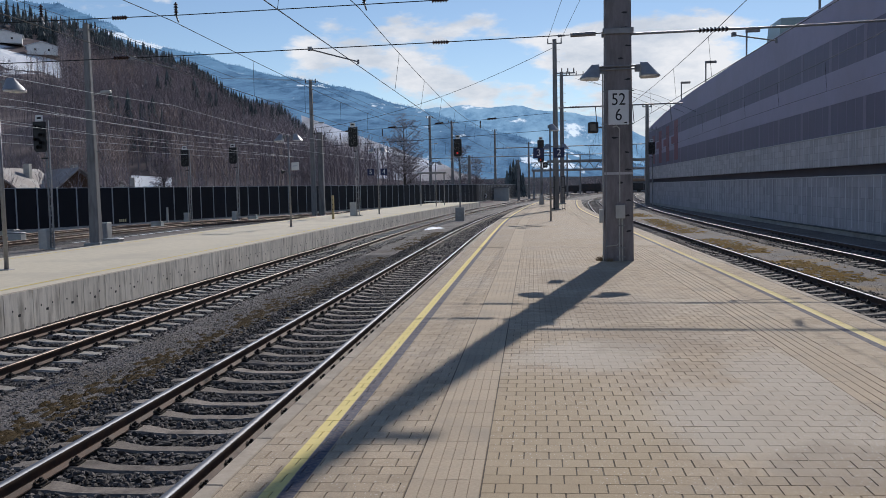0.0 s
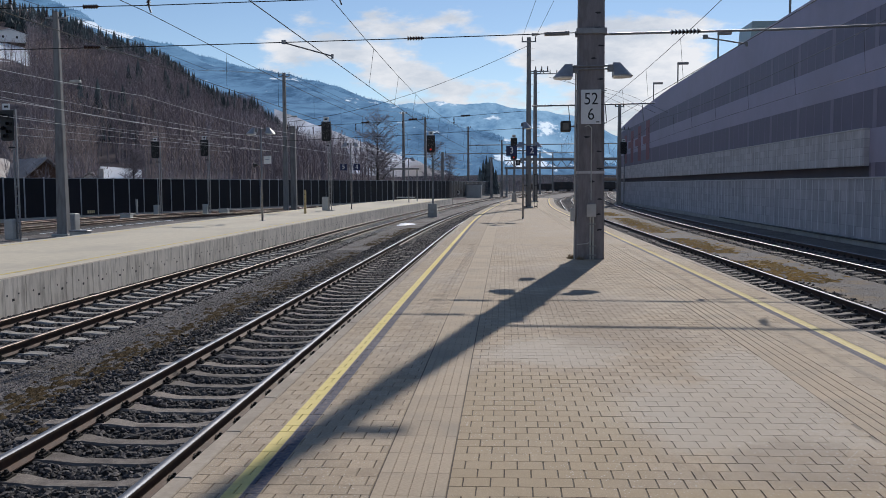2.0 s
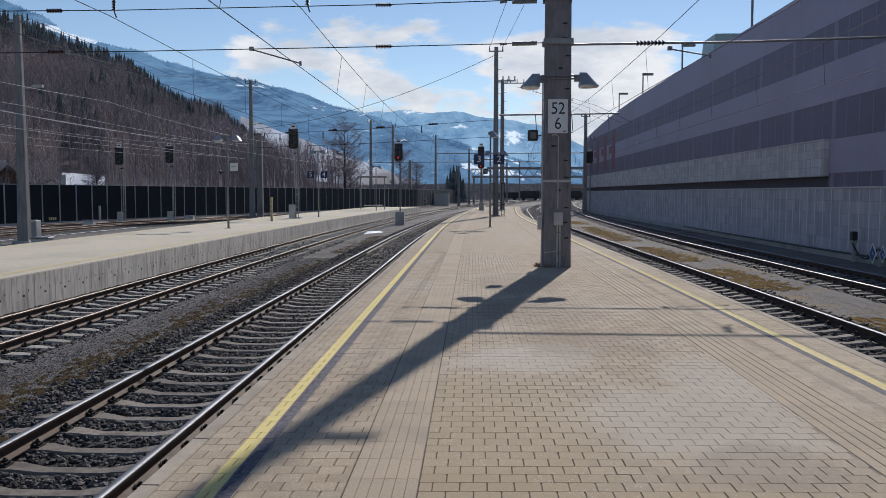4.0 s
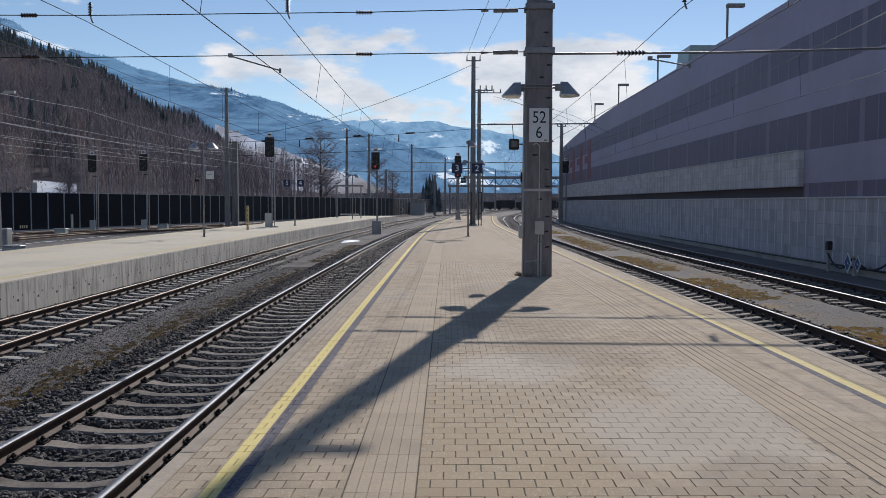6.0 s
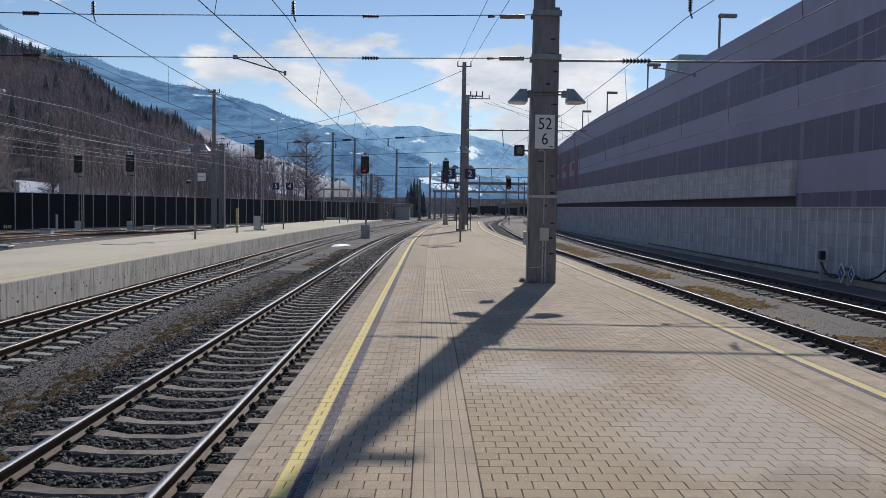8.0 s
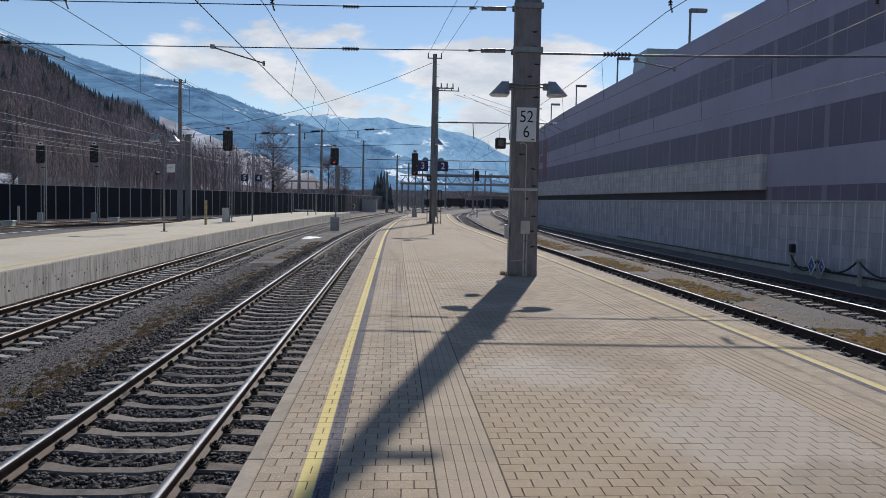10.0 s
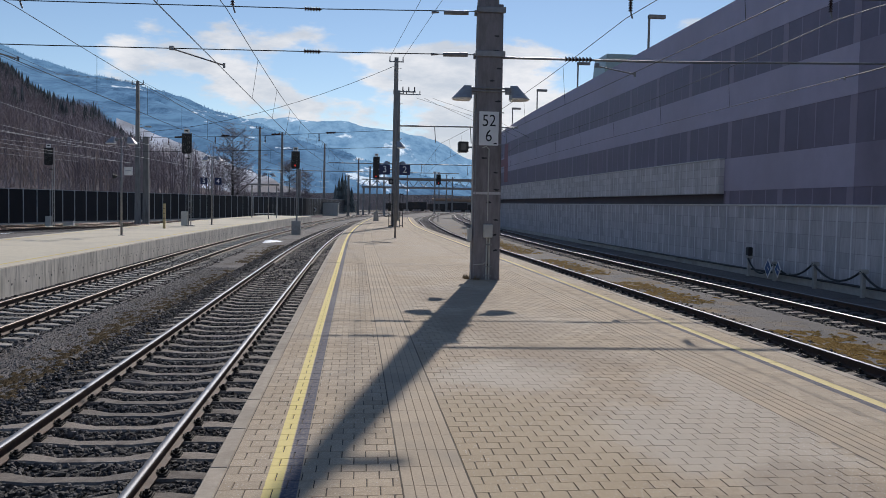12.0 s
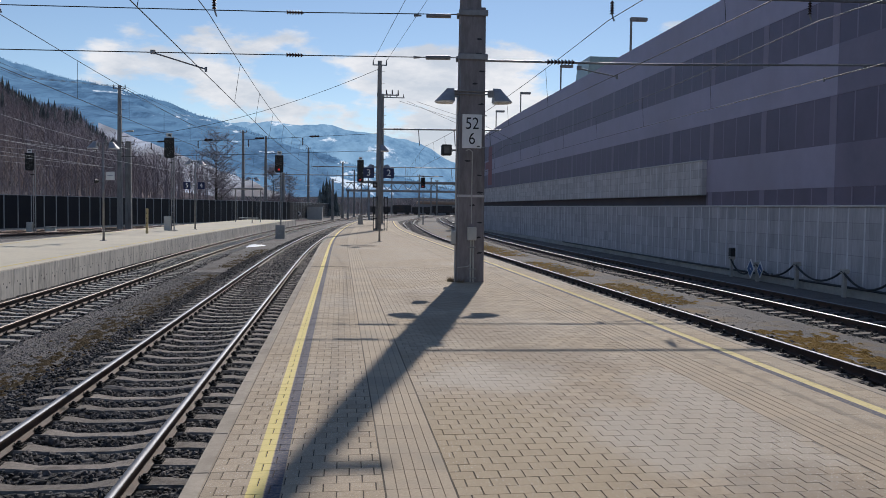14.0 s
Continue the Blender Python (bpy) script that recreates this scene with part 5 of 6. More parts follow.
for x in (-1.6, 2.5, 20.0, 29.0):
    part("support", Mesh().box(x - 0.2, x + 0.2, -0.3, 0.3, GROUND - 0.2, 4.75), M_STEEL, fb)

# ---- along the parking building ----
LY = (31.0, 47.3, 63.4, 78.6, 92.0)
for y in LY:
    l = root("roof_lamp", "slim parking-deck lamp post with a square head", "lamp post", "parking deck lamps", at=(WX + 0.25, y, roof_z(y) - 0.3))
    part("pole", Mesh().box(-0.05, 0.05, -0.05, 0.05, 0, 2.2), M_MASTPAINT, l)
    part("head", Mesh().box(-0.05, 0.9, -0.14, 0.14, 2.05, 2.25, None, 0.02), M_MASTPAINT, l)
rb = root("stair_tower", "pale green glazed roof house on the parking deck", "roof house", at=(WX + 6.3, 76, 8.2))
M_GREEN = mat("roof_house_green", (0.22, 0.30, 0.30), (0.30, 0.38, 0.37), 2, 0.4, 0.2, 0.05)
part("body", Mesh().add([(-1.6, -2, 0), (2, -2, 0), (2, 2, 0), (-1.6, 2, 0), (-0.9, -2, 7.0), (2, -2, 7.0), (2, 2, 7.0), (-0.9, 2, 7.0)], [(0, 1, 5, 4), (1, 2, 6, 5), (2, 3, 7, 6), (3, 0, 4, 7), (4, 5, 6, 7)]), M_GREEN, rb)
# faded red lettering bars on the far end of the screen
M_REDPAINT = mat("faded_red_paint", (0.22, 0.08, 0.10), (0.27, 0.11, 0.13), 2, 0.6, 0, 0.0)
bars = root("wall_lettering", "faded red lettering bars on the building screen", "lettering", at=(WX + 0.05, 0, 0))
for k in range(4):
    y = 93 + k * 6.2
    part("letter_bar", Mesh().box(-0.012, -0.002, y, y + 2.4, 4.4, 8.6 - 0.2 * k), M_REDPAINT, bars)
    part("letter_bar", Mesh().box(-0.012, -0.002, y + 2.4, y + 4.6, 6.2, 7.0), M_REDPAINT, bars)
# short fence posts with a sagging black hose at the foot of the wall
PO = ((32.45, 0.02), (30.3, -0.08), (27.5, 0.1), (24.7, 0.06), (22.25, 0.0), (19.85, 0.05))
for y, z in PO:
    fp = root("short_post", "short weathered concrete post at the foot of the wall", "post", "short posts along the wall", at=(WX - 0.35, y, GROUND))
    part("shaft", Mesh().box(-0.055, 0.055, -0.055, 0.055, 0, z - GROUND - 0.08, None, 0.012), M_CONCRETE, fp)
    part("cap", Mesh().box(-0.10, 0.10, -0.10, 0.10, z - GROUND - 0.10, z - GROUND + 0.04, None, 0.02), M_CONCRETE, fp)
hose = root("black_hose", "black hose sagging between short posts", "hose")
hs_pts = []
for (ya, za), (yb, zb) in zip(PO[:-1], PO[1:]):
    for k in range(10):
        t = k / 10
        hs_pts.append((WX - 0.42, ya + (yb - ya) * t, za + (zb - za) * t - 4 * (0.42 if ya < 32.3 else 0.5) * t * (1 - t) - 0.02))
part("tube", Mesh().line(hs_pts, 0.035, 8), M_BLACK, hose, smooth=True)
part("coupling", Mesh().tube((WX - 0.42, 29.05, -0.40), (WX - 0.42, 29.2, -0.40), 0.05, None, 8), M_STEEL, hose)
pipe = root("wall_pipe", "dark pipe running along the foot of the wall", "pipe")
part("tube", Mesh().line([(WX - 0.2, 18, -0.44), (WX - 0.2, 36, -0.5), (WX - 0.2, 60, -0.5)], 0.04, 8), M_BLACK, pipe)
bin_ = root("post_box", "black cable box on a short post", "cable box", at=(WX - 0.35, 32.45, 0.02))
part("body", Mesh().box(-0.09, 0.09, -0.11, 0.11, 0.0, 0.36, None, 0.03), M_BLACK, bin_)
M_SIGNBLUE = mat("track_sign_blue", (0.05, 0.10, 0.24), (0.07, 0.13, 0.29), 6, 0.4, 0, 0)
for k, (y, z, t) in enumerate(((30.45, -0.30, 0.37), (29.7, -0.29, 0.30))):
    ds = root("shunting_sign", "blue diamond shunting sign with white border lying at the wall", "sign", "blue diamond signs", at=(WX - 0.55, y, z))
    dd = lambda r_, xx: [(xx, 0, r_), (xx, r_ * 0.8, 0), (xx, 0, -r_), (xx, -r_ * 0.8, 0)]
    part("border", Mesh().add(dd(t, 0) + dd(t, 0.02), [(0, 1, 2, 3), (7, 6, 5, 4), (0, 4, 5, 1), (1, 5, 6, 2), (2, 6, 7, 3), (3, 7, 4, 0)]), M_WHITE, ds)
    part("face", Mesh().add(dd(t * 0.8, -0.004), [(0, 3, 2, 1)]), M_SIGNBLUE, ds)
    part("mark", Mesh().add([(-0.007, -0.1, -0.02), (-0.007, 0.02, 0.06), (-0.007, 0.02, 0.0), (-0.007, -0.1, -0.08)], [(0, 1, 2, 3)]), M_WHITE, ds)
# things between the tracks
sp = root("snow_patch", "small leftover heap of white snow between the tracks", "snow", at=(-7.0, 54.5, GROUND + 0.02))
v, f = [(0, 0, 0.11)], []
for k in range(16):
    a = 2 * math.pi * k / 16
    r_ = 1.0 + 0.35 * math.sin(3 * a + 1) + 0.2 * math.sin(5 * a)
    v += [(0.45 * r_ * math.cos(a) * 0.6, 1.5 * r_ * math.sin(a) * 0.6, 0.09), (0.56 * r_ * math.cos(a), 1.5 * r_ * math.sin(a), 0.0)]
for k in range(16):
    k2 = (k + 1) % 16
    f += [(0, 1 + 2 * k, 1 + 2 * k2), (1 + 2 * k, 2 + 2 * k, 2 + 2 * k2, 1 + 2 * k2)]
part("heap", Mesh().add(v, f), M_SNOW, sp, smooth=True)
for x, y in ((-33, 50), (-30, 46), (-26, 75), (-20, 38), (-29, 62)):
    pt = root("point_machine", "grey cable box beside the sidings", "cable box", "cable boxes", at=(x, y, GROUND - 0.05))
    part("body", Mesh().box(-0.4, 0.4, -0.25, 0.25, 0, 0.55, None, 0.03), M_BOX, pt)
    part("lid", Mesh().box(-0.43, 0.43, -0.28, 0.28, 0.55, 0.62, None, 0.02), M_STEEL, pt)
gs = root("ground_signal", "low ground signal with a white ring disc", "railway signal", at=(-10.6, 160, GROUND - 0.1))
part("post", Mesh().box(-0.06, 0.06, -0.06, 0.06, 0, 1.0), M_STEEL, gs)
part("disc", Mesh().tube((0, -0.08, 1.25), (0, -0.14, 1.25), 0.42, 0.42, 18), M_WHITE, gs)
part("centre", Mesh().tube((0, -0.14, 1.25), (0, -0.16, 1.25), 0.2, 0.2, 14), M_BLACK, gs)
for x, y, h_ in ((-31.6, 69.5, 1.55), (-25.6, 37.6, 1.9)):
    st = root("marker_stake", "pale wooden marker stake beside the sidings", "marker post", at=(x, y, GROUND - 0.1))
    part("stake", Mesh().box(-0.08, 0.08, -0.05, 0.05, 0, h_, None, 0.01), M_BOX, st)
    part("cap", Mesh().box(-0.09, 0.09, -0.06, 0.06, h_, h_ + 0.05), M_STEEL, st)
cb = root("trackside_cabinet", "grey steel cabinet at the foot of a mast", "cabinet", at=(-25.15, 46.9, GROUND - 0.1))
part("body", Mesh().box(-0.3, 0.3, -0.25, 0.25, 0, 1.15, None, 0.02), M_BOX, cb)
part("door", Mesh().box(-0.25, 0.25, -0.265, -0.25, 0.12, 1.05, None, 0.004), M_STEEL, cb)
hut = root("equipment_hut", "small grey equipment hut beside the tracks", "hut", at=(-8.6, 172, GROUND - 0.1))
part("body", Mesh().box(-2.0, 2.0, -1.5, 1.5, 0, 2.6, None, 0.03), M_BOX, hut)
part("roof", Mesh().box(-2.2, 2.2, -1.7, 1.7, 2.6, 2.75, None, 0.02), M_STEEL, hut)

# ---- wooded hillside, houses, far mountains ----


def pattern(name, c1, c2, c3, scale, glow=None, gstr=0.0, snow=None, slo=0.55, shi=0.65, sscale=0.02):
    """Mottled cover of slopes seen from far away."""
    m, nt, bsdf, geo = blank(name)
    pos = geo.outputs["Position"]
    col = ramp_mix(nt, ranged(nt, noised(nt, pos, scale, 8, 0.75, (1, 0.06, 0.9)), 0.40, 0.60), c1, c2)
    col = ramp_mix(nt, ranged(nt, noised(nt, pos, scale * 0.22, 6, 0.65, (1, 0.06, 0.9)), 0.45, 0.62), col, c3)
    if snow:
        patches = noised(nt, pos, sscale, 9, 0.66, (1, 0.06, 1.1))
        col = ramp_mix(nt, ranged(nt, patches, slo, shi), col, snow)
    # glowing slopes: the haze of distance is put into their emitted colour
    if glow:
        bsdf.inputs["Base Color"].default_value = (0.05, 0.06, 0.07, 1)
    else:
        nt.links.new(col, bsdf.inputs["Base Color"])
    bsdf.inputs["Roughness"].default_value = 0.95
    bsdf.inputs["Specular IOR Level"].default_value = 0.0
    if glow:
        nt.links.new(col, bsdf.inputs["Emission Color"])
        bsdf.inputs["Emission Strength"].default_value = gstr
    return m


M_HILL = pattern("hill_floor", (0.15, 0.128, 0.13), (0.27, 0.232, 0.225), (0.10, 0.088, 0.092), 0.12, snow=(0.74, 0.77, 0.82), slo=0.60, shi=0.63, sscale=0.045)
M_BANK = pattern("bank_floor", (0.055, 0.056, 0.066), (0.11, 0.108, 0.12), (0.045, 0.05, 0.06), 0.1)
# both ranges shine blue by themselves, which paints the air's haze onto them
M_MOUNT_HAZE = pattern("mountain_mid", (0.020, 0.068, 0.15), (0.085, 0.185, 0.325), (0.10, 0.215, 0.36), 0.03, True, 1.12, (0.55, 0.64, 0.75), 0.60, 0.63, 0.010)
M_RANGE_HAZE = pattern("mountain_far", (0.075, 0.175, 0.31), (0.165, 0.30, 0.455), (0.20, 0.345, 0.50), 0.018, True, 1.2, (0.60, 0.69, 0.79), 0.58, 0.64, 0.006)


def slope(name, az, el, r0, r1, rough, material, label, kind="structure", nr=40, back=1.25, curve=1.3, step=0.35, tree=0.0):
    """A hillside round the viewer: azimuths and the height angles of its ridge, foot and ridge distances."""
    m = Mesh()
    azs = np.arange(az[0], az[-1] + 1e-6, step)
    rr = np.concatenate([np.linspace(r0, r1, nr), [r1 * 1.06, r1 * back]])
    e = np.interp(azs, az, el)
    for j, r in enumerate(rr):
        t = min(1.0, (r - r0) / (r1 - r0))
        for i, a in enumerate(azs):
            top = r1 * math.tan(radians(e[i])) + 1.8
            z = GROUND - 0.2 + (top - GROUND) * (t**curve)
            if r > r1:
                z *= 0.97 if r < r1 * 1.1 else 0.6
            n_ = noise.fractal(Vector((r * math.sin(radians(a)), r * math.cos(radians(a)), 0)) / (r1 * 0.09), 0.9, 2.1, 6)
            z += rough * n_ * t * (top + 10) * 0.10
            m.v.append((r * math.sin(radians(a)), r * math.cos(radians(a)), z))
    k = len(azs)
    m.f = [(j * k + i, j * k + i + 1, (j + 1) * k + i + 1, (j + 1) * k + i) for j in range(len(rr) - 1) for i in range(k - 1)]
    ob = m.link(name, material, None, True)
    tagged(ob, label, "mountain", kind=kind)
    return m, azs, rr


HILL_AZ = [-75, -45, -34, -31, -26.6, -22.6, -21.2, -19.9, -17.2, -16.0, -14.5, -13, -11, -7, -3]
HILL_EL = [12, 11.5, 10.2, 9.6, 8.3, 7.1, 6.0, 4.9, 4.4, 3.2, 2.2, 1.3, 0.8, 0.4, 0.0]
slope("hillside", HILL_AZ, HILL_EL, 128, 460, 0.35, M_HILL, "brown wooded hillside above the valley", "structure", 44, 1.3, 1.15)
mid_mesh, mid_az, mid_r = slope("mountain_mid", [-80, -45, -31.5, -29, -26, -23, -20.5, -18, -15.3, -13.3, -11.5, -9.4, -8, -6.3, -4, 0, 4, 10], [13, 12, 11.1, 10.6, 9.7, 9.0, 8.2, 7.7, 7.2, 6.7, 6.2, 5.6, 5.2, 4.7, 3.9, 2.8, 1.8, 0.5], 900, 2600, 0.8, M_MOUNT_HAZE, "forested mountain with patches of snow, blue haze in its glowing colour", "structure", 50, 1.2, 0.9, 0.25)
slope("mountain_far", [-30, -20, -12, -8, -6.3, -5.1, -3.3, -0.7, 1.5, 3.6, 5.6, 6.8, 9, 12, 20, 45], [4.4, 4.6, 5.0, 5.2, 5.3, 5.5, 5.3, 5.1, 4.9, 4.5, 3.7, 3.1, 2.5, 2.2, 2.4, 3], 2200, 4300, 0.8, M_RANGE_HAZE, "distant mountain range with snowfields, pale blue haze in its glowing colour", "structure", 46, 1.1, 0.9, 0.25)

# fringe of spruces on the ridge of the nearer mountain, in its glowing haze colour
fringe = Mesh()
k_ = len(mid_az)
rg = np.random.default_rng(5)
for i in range(k_):
    for rep in range(22):
        j = int(rg.integers(44, 50))
        a, b = Vector(mid_mesh.v[j * k_ + i]), Vector(mid_mesh.v[j * k_ + min(i + 1, k_ - 1)])
        p = a.lerp(b, rg.random())
        hh = rg.uniform(2.5, 7)
        fringe.add([(p.x - hh * 0.16, p.y, p.z - 2), (p.x + hh * 0.16, p.y, p.z - 2), (p.x, p.y + hh * 0.2, p.z - 2), (p.x, p.y, p.z + hh)], [(0, 1, 3), (1, 2, 3), (2, 0, 3)])
tagged(fringe.link("ridge_spruces", M_MOUNT_HAZE), "far spruces fringing the mountain ridge", "woods", kind="stuff")
slope("wooded_bank", [-12, -6, 0, 8, 15, 25, 40], [0.4, 0.6, 0.65, 0.65, 0.75, 1.2, 2.0], 330, 430, 0.5, M_BANK, "dark wooded bank far down the line", "structure", 14, 1.1, 0.8, 0.5)
# needle and bare twig colours are lightened and blued to carry the hillside's haze
M_CONIFER = mat("conifer_needles_hazy", (0.07, 0.085, 0.088), (0.125, 0.145, 0.142), 0.4, 0.9, 0, 0, island=0.4)
M_TWIG = mat("bare_twigs_hazy", (0.17, 0.146, 0.165), (0.38, 0.325, 0.335), 0.06, 0.95, 0, 0, stain=(0.14, 0.122, 0.14), sscale=0.018, samount=0.6, island=0.22)
M_TWIGPALE = mat("pale_twigs", (0.30, 0.235, 0.215), (0.46, 0.375, 0.34), 0.08, 0.95, 0, 0, island=0.25)
M_BARK = mat("tree_bark", (0.05, 0.042, 0.037), (0.09, 0.078, 0.068), 4, 0.95, 0, 0.4, 20, 0.01)


def hill_z(az, r):
    e = float(np.interp(az, HILL_AZ, HILL_EL))
    t = min(1.0, max(0.0, (r - 128) / 332))
    top = 460 * math.tan(radians(e)) + 1.8
    z = GROUND - 0.2 + (top - GROUND) * t**1.15
    n_ = noise.fractal(Vector((r * math.sin(radians(az)), r * math.cos(radians(az)), 0)) / 41.4, 0.9, 2.1, 6)
    return z + 0.35 * n_ * t * (top + 10) * 0.10


rng = np.random.default_rng(7)


def conifer(m, x, y, z, h):
    k = 7
    for tier in range(6):
        t = tier / 6
        zb, zt = z + h * (0.08 + 0.86 * t), z + h * (0.30 + 0.86 * t if tier < 5 else 1.0)
        r = h * 0.17 * (1 - t) ** 0.8 + 0.12
        a0 = rng.random() * 6
        ring = []
        for i in range(k * 2):
            rr = r * (rng.uniform(0.8, 1.15) if i % 2 else rng.uniform(0.45, 0.7))
            ring.append((x + rr * math.cos(a0 + math.pi * i / k), y + rr * math.sin(a0 + math.pi * i / k), zb - (0.06 * h if i % 2 else 0)))
        m.add(ring + [(x, y, min(zt, z + h))], [(i, (i + 1) % (2 * k), 2 * k) for i in range(2 * k)])


def bare(m, x, y, z, h, n_=26):
    """A leafless tree: a thin stem, branches to an egg-shaped crown, sprays of twigs at their ends."""
    w = 0.010 * h
    lean = rng.normal(0, 0.04, 2) * h
    m.add([(x - w, y, z), (x + w, y, z), (x + lean[0], y + lean[1], z + h * 0.95)], [(0, 1, 2)])
    wide = rng.uniform(0.16, 0.30) * h
    for a, t, o in zip(rng.uniform(0, 6.283, n_), rng.uniform(0.28, 1.0, n_), rng.uniform(0.45, 1.0, n_)):
        zb = z + h * t * 0.72
        out = wide * o * math.sin(min(1.0, 0.25 + 1.1 * (1 - t)) * 1.9)
        ca, sa = math.cos(a), math.sin(a)
        ez = zb + h * 0.10 + out * 0.9
        bx, by = x + lean[0] * t * 0.7, y + lean[1] * t * 0.7
        ex, ey = bx + out * ca, by + out * sa
        ww = 0.003 * h
        m.add([(bx - ww * sa, by + ww * ca, zb), (bx + ww * sa, by - ww * ca, zb), (ex, ey, ez)], [(0, 1, 2)])
        for f in (0.35, 0.5, 0.65, 0.75, 0.85, 0.92, 1.0):
            qx, qy, qz = bx + (ex - bx) * f, by + (ey - by) * f, zb + (ez - zb) * f
            b, l, u = a + rng.uniform(-1.5, 1.5), h * rng.uniform(0.03, 0.075), rng.uniform(-0.2, 1.2)
            tw = 0.0034 * h
            m.add([(qx - tw * math.sin(b), qy + tw * math.cos(b), qz), (qx + tw * math.sin(b), qy - tw * math.cos(b), qz), (qx + l * math.cos(b), qy + l * math.sin(b), qz + l * u)], [(0, 1, 2)])


woods_c, woods_b, woods_p = Mesh(), Mesh(), Mesh()
for i in range(6800):
    az, r = rng.uniform(-38, -9.5), 135 + 345 * rng.random() ** 0.75
    e = float(np.interp(az, HILL_AZ, HILL_EL))
    if e < 1.2 and r > 260 or az > -14.5 and rng.random() < 0.6:
        continue
    if az < -30.2 and 318 < r < 425 or -26.7 < az < -23.9 and r < 172:
        continue
    x, y = r * math.sin(radians(az)), r * math.cos(radians(az))
    z = hill_z(az, min(r, 460)) - 0.4
    grove = noise.noise(Vector((x, y, 3.0)) / 60) + (r - 300) / 330
    if r > 395 and -30.4 < az < -19.3 and rng.random() < 0.62 or grove > 0.25 and rng.random() < 0.24:
        conifer(woods_c, x, y, z, rng.uniform(8, 14) if r > 395 else rng.uniform(8, 15))
    elif noise.noise(Vector((x, y, 9.0)) / 45) > 0.28:
        bare(woods_p, x, y, z, rng.uniform(8, 12), 16)
    else:
        bare(woods_b, x, y, z, rng.uniform(9, 15) if az > -30.2 else rng.uniform(4, 6.5), 16)
for az, h in ((-17.2, 15), (-16.9, 11), (-16.2, 12), (-15.6, 13), (-15.3, 9), (-18.2, 10)):
    r = 330
    conifer(woods_c, r * math.sin(radians(az)), r * math.cos(radians(az)), hill_z(az, r) - 1 + 2, h)
tagged(woods_c.link("conifer_wood", M_CONIFER), "dark conifers on the ridge of the hillside", "woods", kind="stuff")
tagged(woods_b.link("bare_wood", M_TWIG), "brown leafless woods covering the hillside", "woods", kind="stuff")
tagged(woods_p.link("pale_wood", M_TWIGPALE), "pale leafless trees among the woods", "woods", kind="stuff")
# thicket behind the barrier
thick = Mesh()
for i in range(620):
    y = rng.uniform(70, 230)
    x = bar_x(y) - rng.uniform(2.5, 26)
    if -26.7 < math.degrees(math.atan2(x, y)) < -23.9:
        continue
    bare(thick, x, y, GROUND - 0.3, rng.uniform(4.5, 8.0) if y < 105 else rng.uniform(3.0, 5.5), 16)
for i in range(420):
    a = rng.uniform(-6, 16)
    r = rng.uniform(305, 420)
    bare(thick, r * math.sin(radians(a)) + 4, r * math.cos(radians(a)), GROUND - 0.3, rng.uniform(4, 8), 12)
tagged(thick.link("thicket", M_TWIG), "leafless brown thicket behind the noise barrier", "bushes", kind="stuff")


def big_tree(x, y, h, label, seed):
    """A leafless tree with trunk, limbs and fine hanging twigs."""
    t = root("bare_tree", label, "tree", "bare trees", at=(x, y, GROUND - 0.2))
    r_ = random.Random(seed)
    trunk, limbs, twigs = Mesh(), Mesh(), Mesh()
    trunk.tube((0, 0, 0), (0.1, 0, h * 0.45), 0.018 * h, 0.011 * h, 8).tube((0.1, 0, h * 0.45), (0.0, 0.1, h * 0.93), 0.011 * h, 0.002 * h, 6)
    for i in range(44):
        z = h * r_.uniform(0.2, 0.9)
        a, l = r_.uniform(0, 6.28), h * r_.uniform(0.14, 0.34) * (1.15 - z / h * 0.75)
        p0 = Vector((0.05, 0, z))
        p1 = p0 + Vector((l * math.cos(a), l * math.sin(a), l * r_.uniform(0.4, 1.0)))
        limbs.tube(p0, p1, 0.003 * h, 0.001 * h, 5, False)
        for k in range(22):
            q = p0.lerp(p1, r_.uniform(0.3, 1))
            b, s = r_.uniform(0, 6.28), h * r_.uniform(0.04, 0.11)
            e = q + Vector((s * math.cos(b), s * math.sin(b), s * r_.uniform(-0.3, 0.9)))
            twigs.tube(q, e, 0.0015 * h, 0.0006 * h, 3, False)
            for _ in range(2):
                q2 = q.lerp(e, r_.uniform(0.4, 1))
                twigs.tube(q2, q2 + Vector((r_.uniform(-1, 1), r_.uniform(-1, 1), r_.uniform(-0.7, 0.7))) * s * 0.6, 0.0015 * h, 0.0006 * h, 3, False)
    part("trunk", trunk, M_BARK, t)
    part("branchwork", limbs, M_BARK, t)
    part("crown", twigs, M_TWIG, t)
    return t


big_tree(-20.3, 126, 13.5, "tall leafless birch behind the noise barrier", 1)
big_tree(-16.0, 168, 11.0, "leafless birch far along the tracks", 2)
big_tree(-13.5, 176, 9.5, "leafless birch far along the tracks", 3)
big_tree(-21.5, 139, 8.0, "leafless tree behind the noise barrier", 4)
big_tree(-38.5, 84.0, 7.0, "leafless bushy tree behind the noise barrier", 6)
ev = root("conifer_tree", "dark green conifer beside the tracks far ahead", "tree", at=(-6.4, 205, GROUND))
c_ = Mesh()
for k in range(6):
    conifer(c_, 0.75 * (k - 2.5), 0.5 * (k % 3), 0, (7.0, 8.6, 9.6, 9.2, 8.0, 6.4)[k])
part("crown", c_, M_CONIFER, ev)
part("trunk", Mesh().tube((0, 0, 0), (0, 0, 3), 0.2, 0.12, 6), M_BARK, ev)

# houses
M_ROOF = mat("roof_tiles_frosty", (0.26, 0.225, 0.205), (0.36, 0.32, 0.295), 3, 0.8, 0, 0.4, 12, 0.03, (0.48, 0.46, 0.45), 0.5, 0.6)
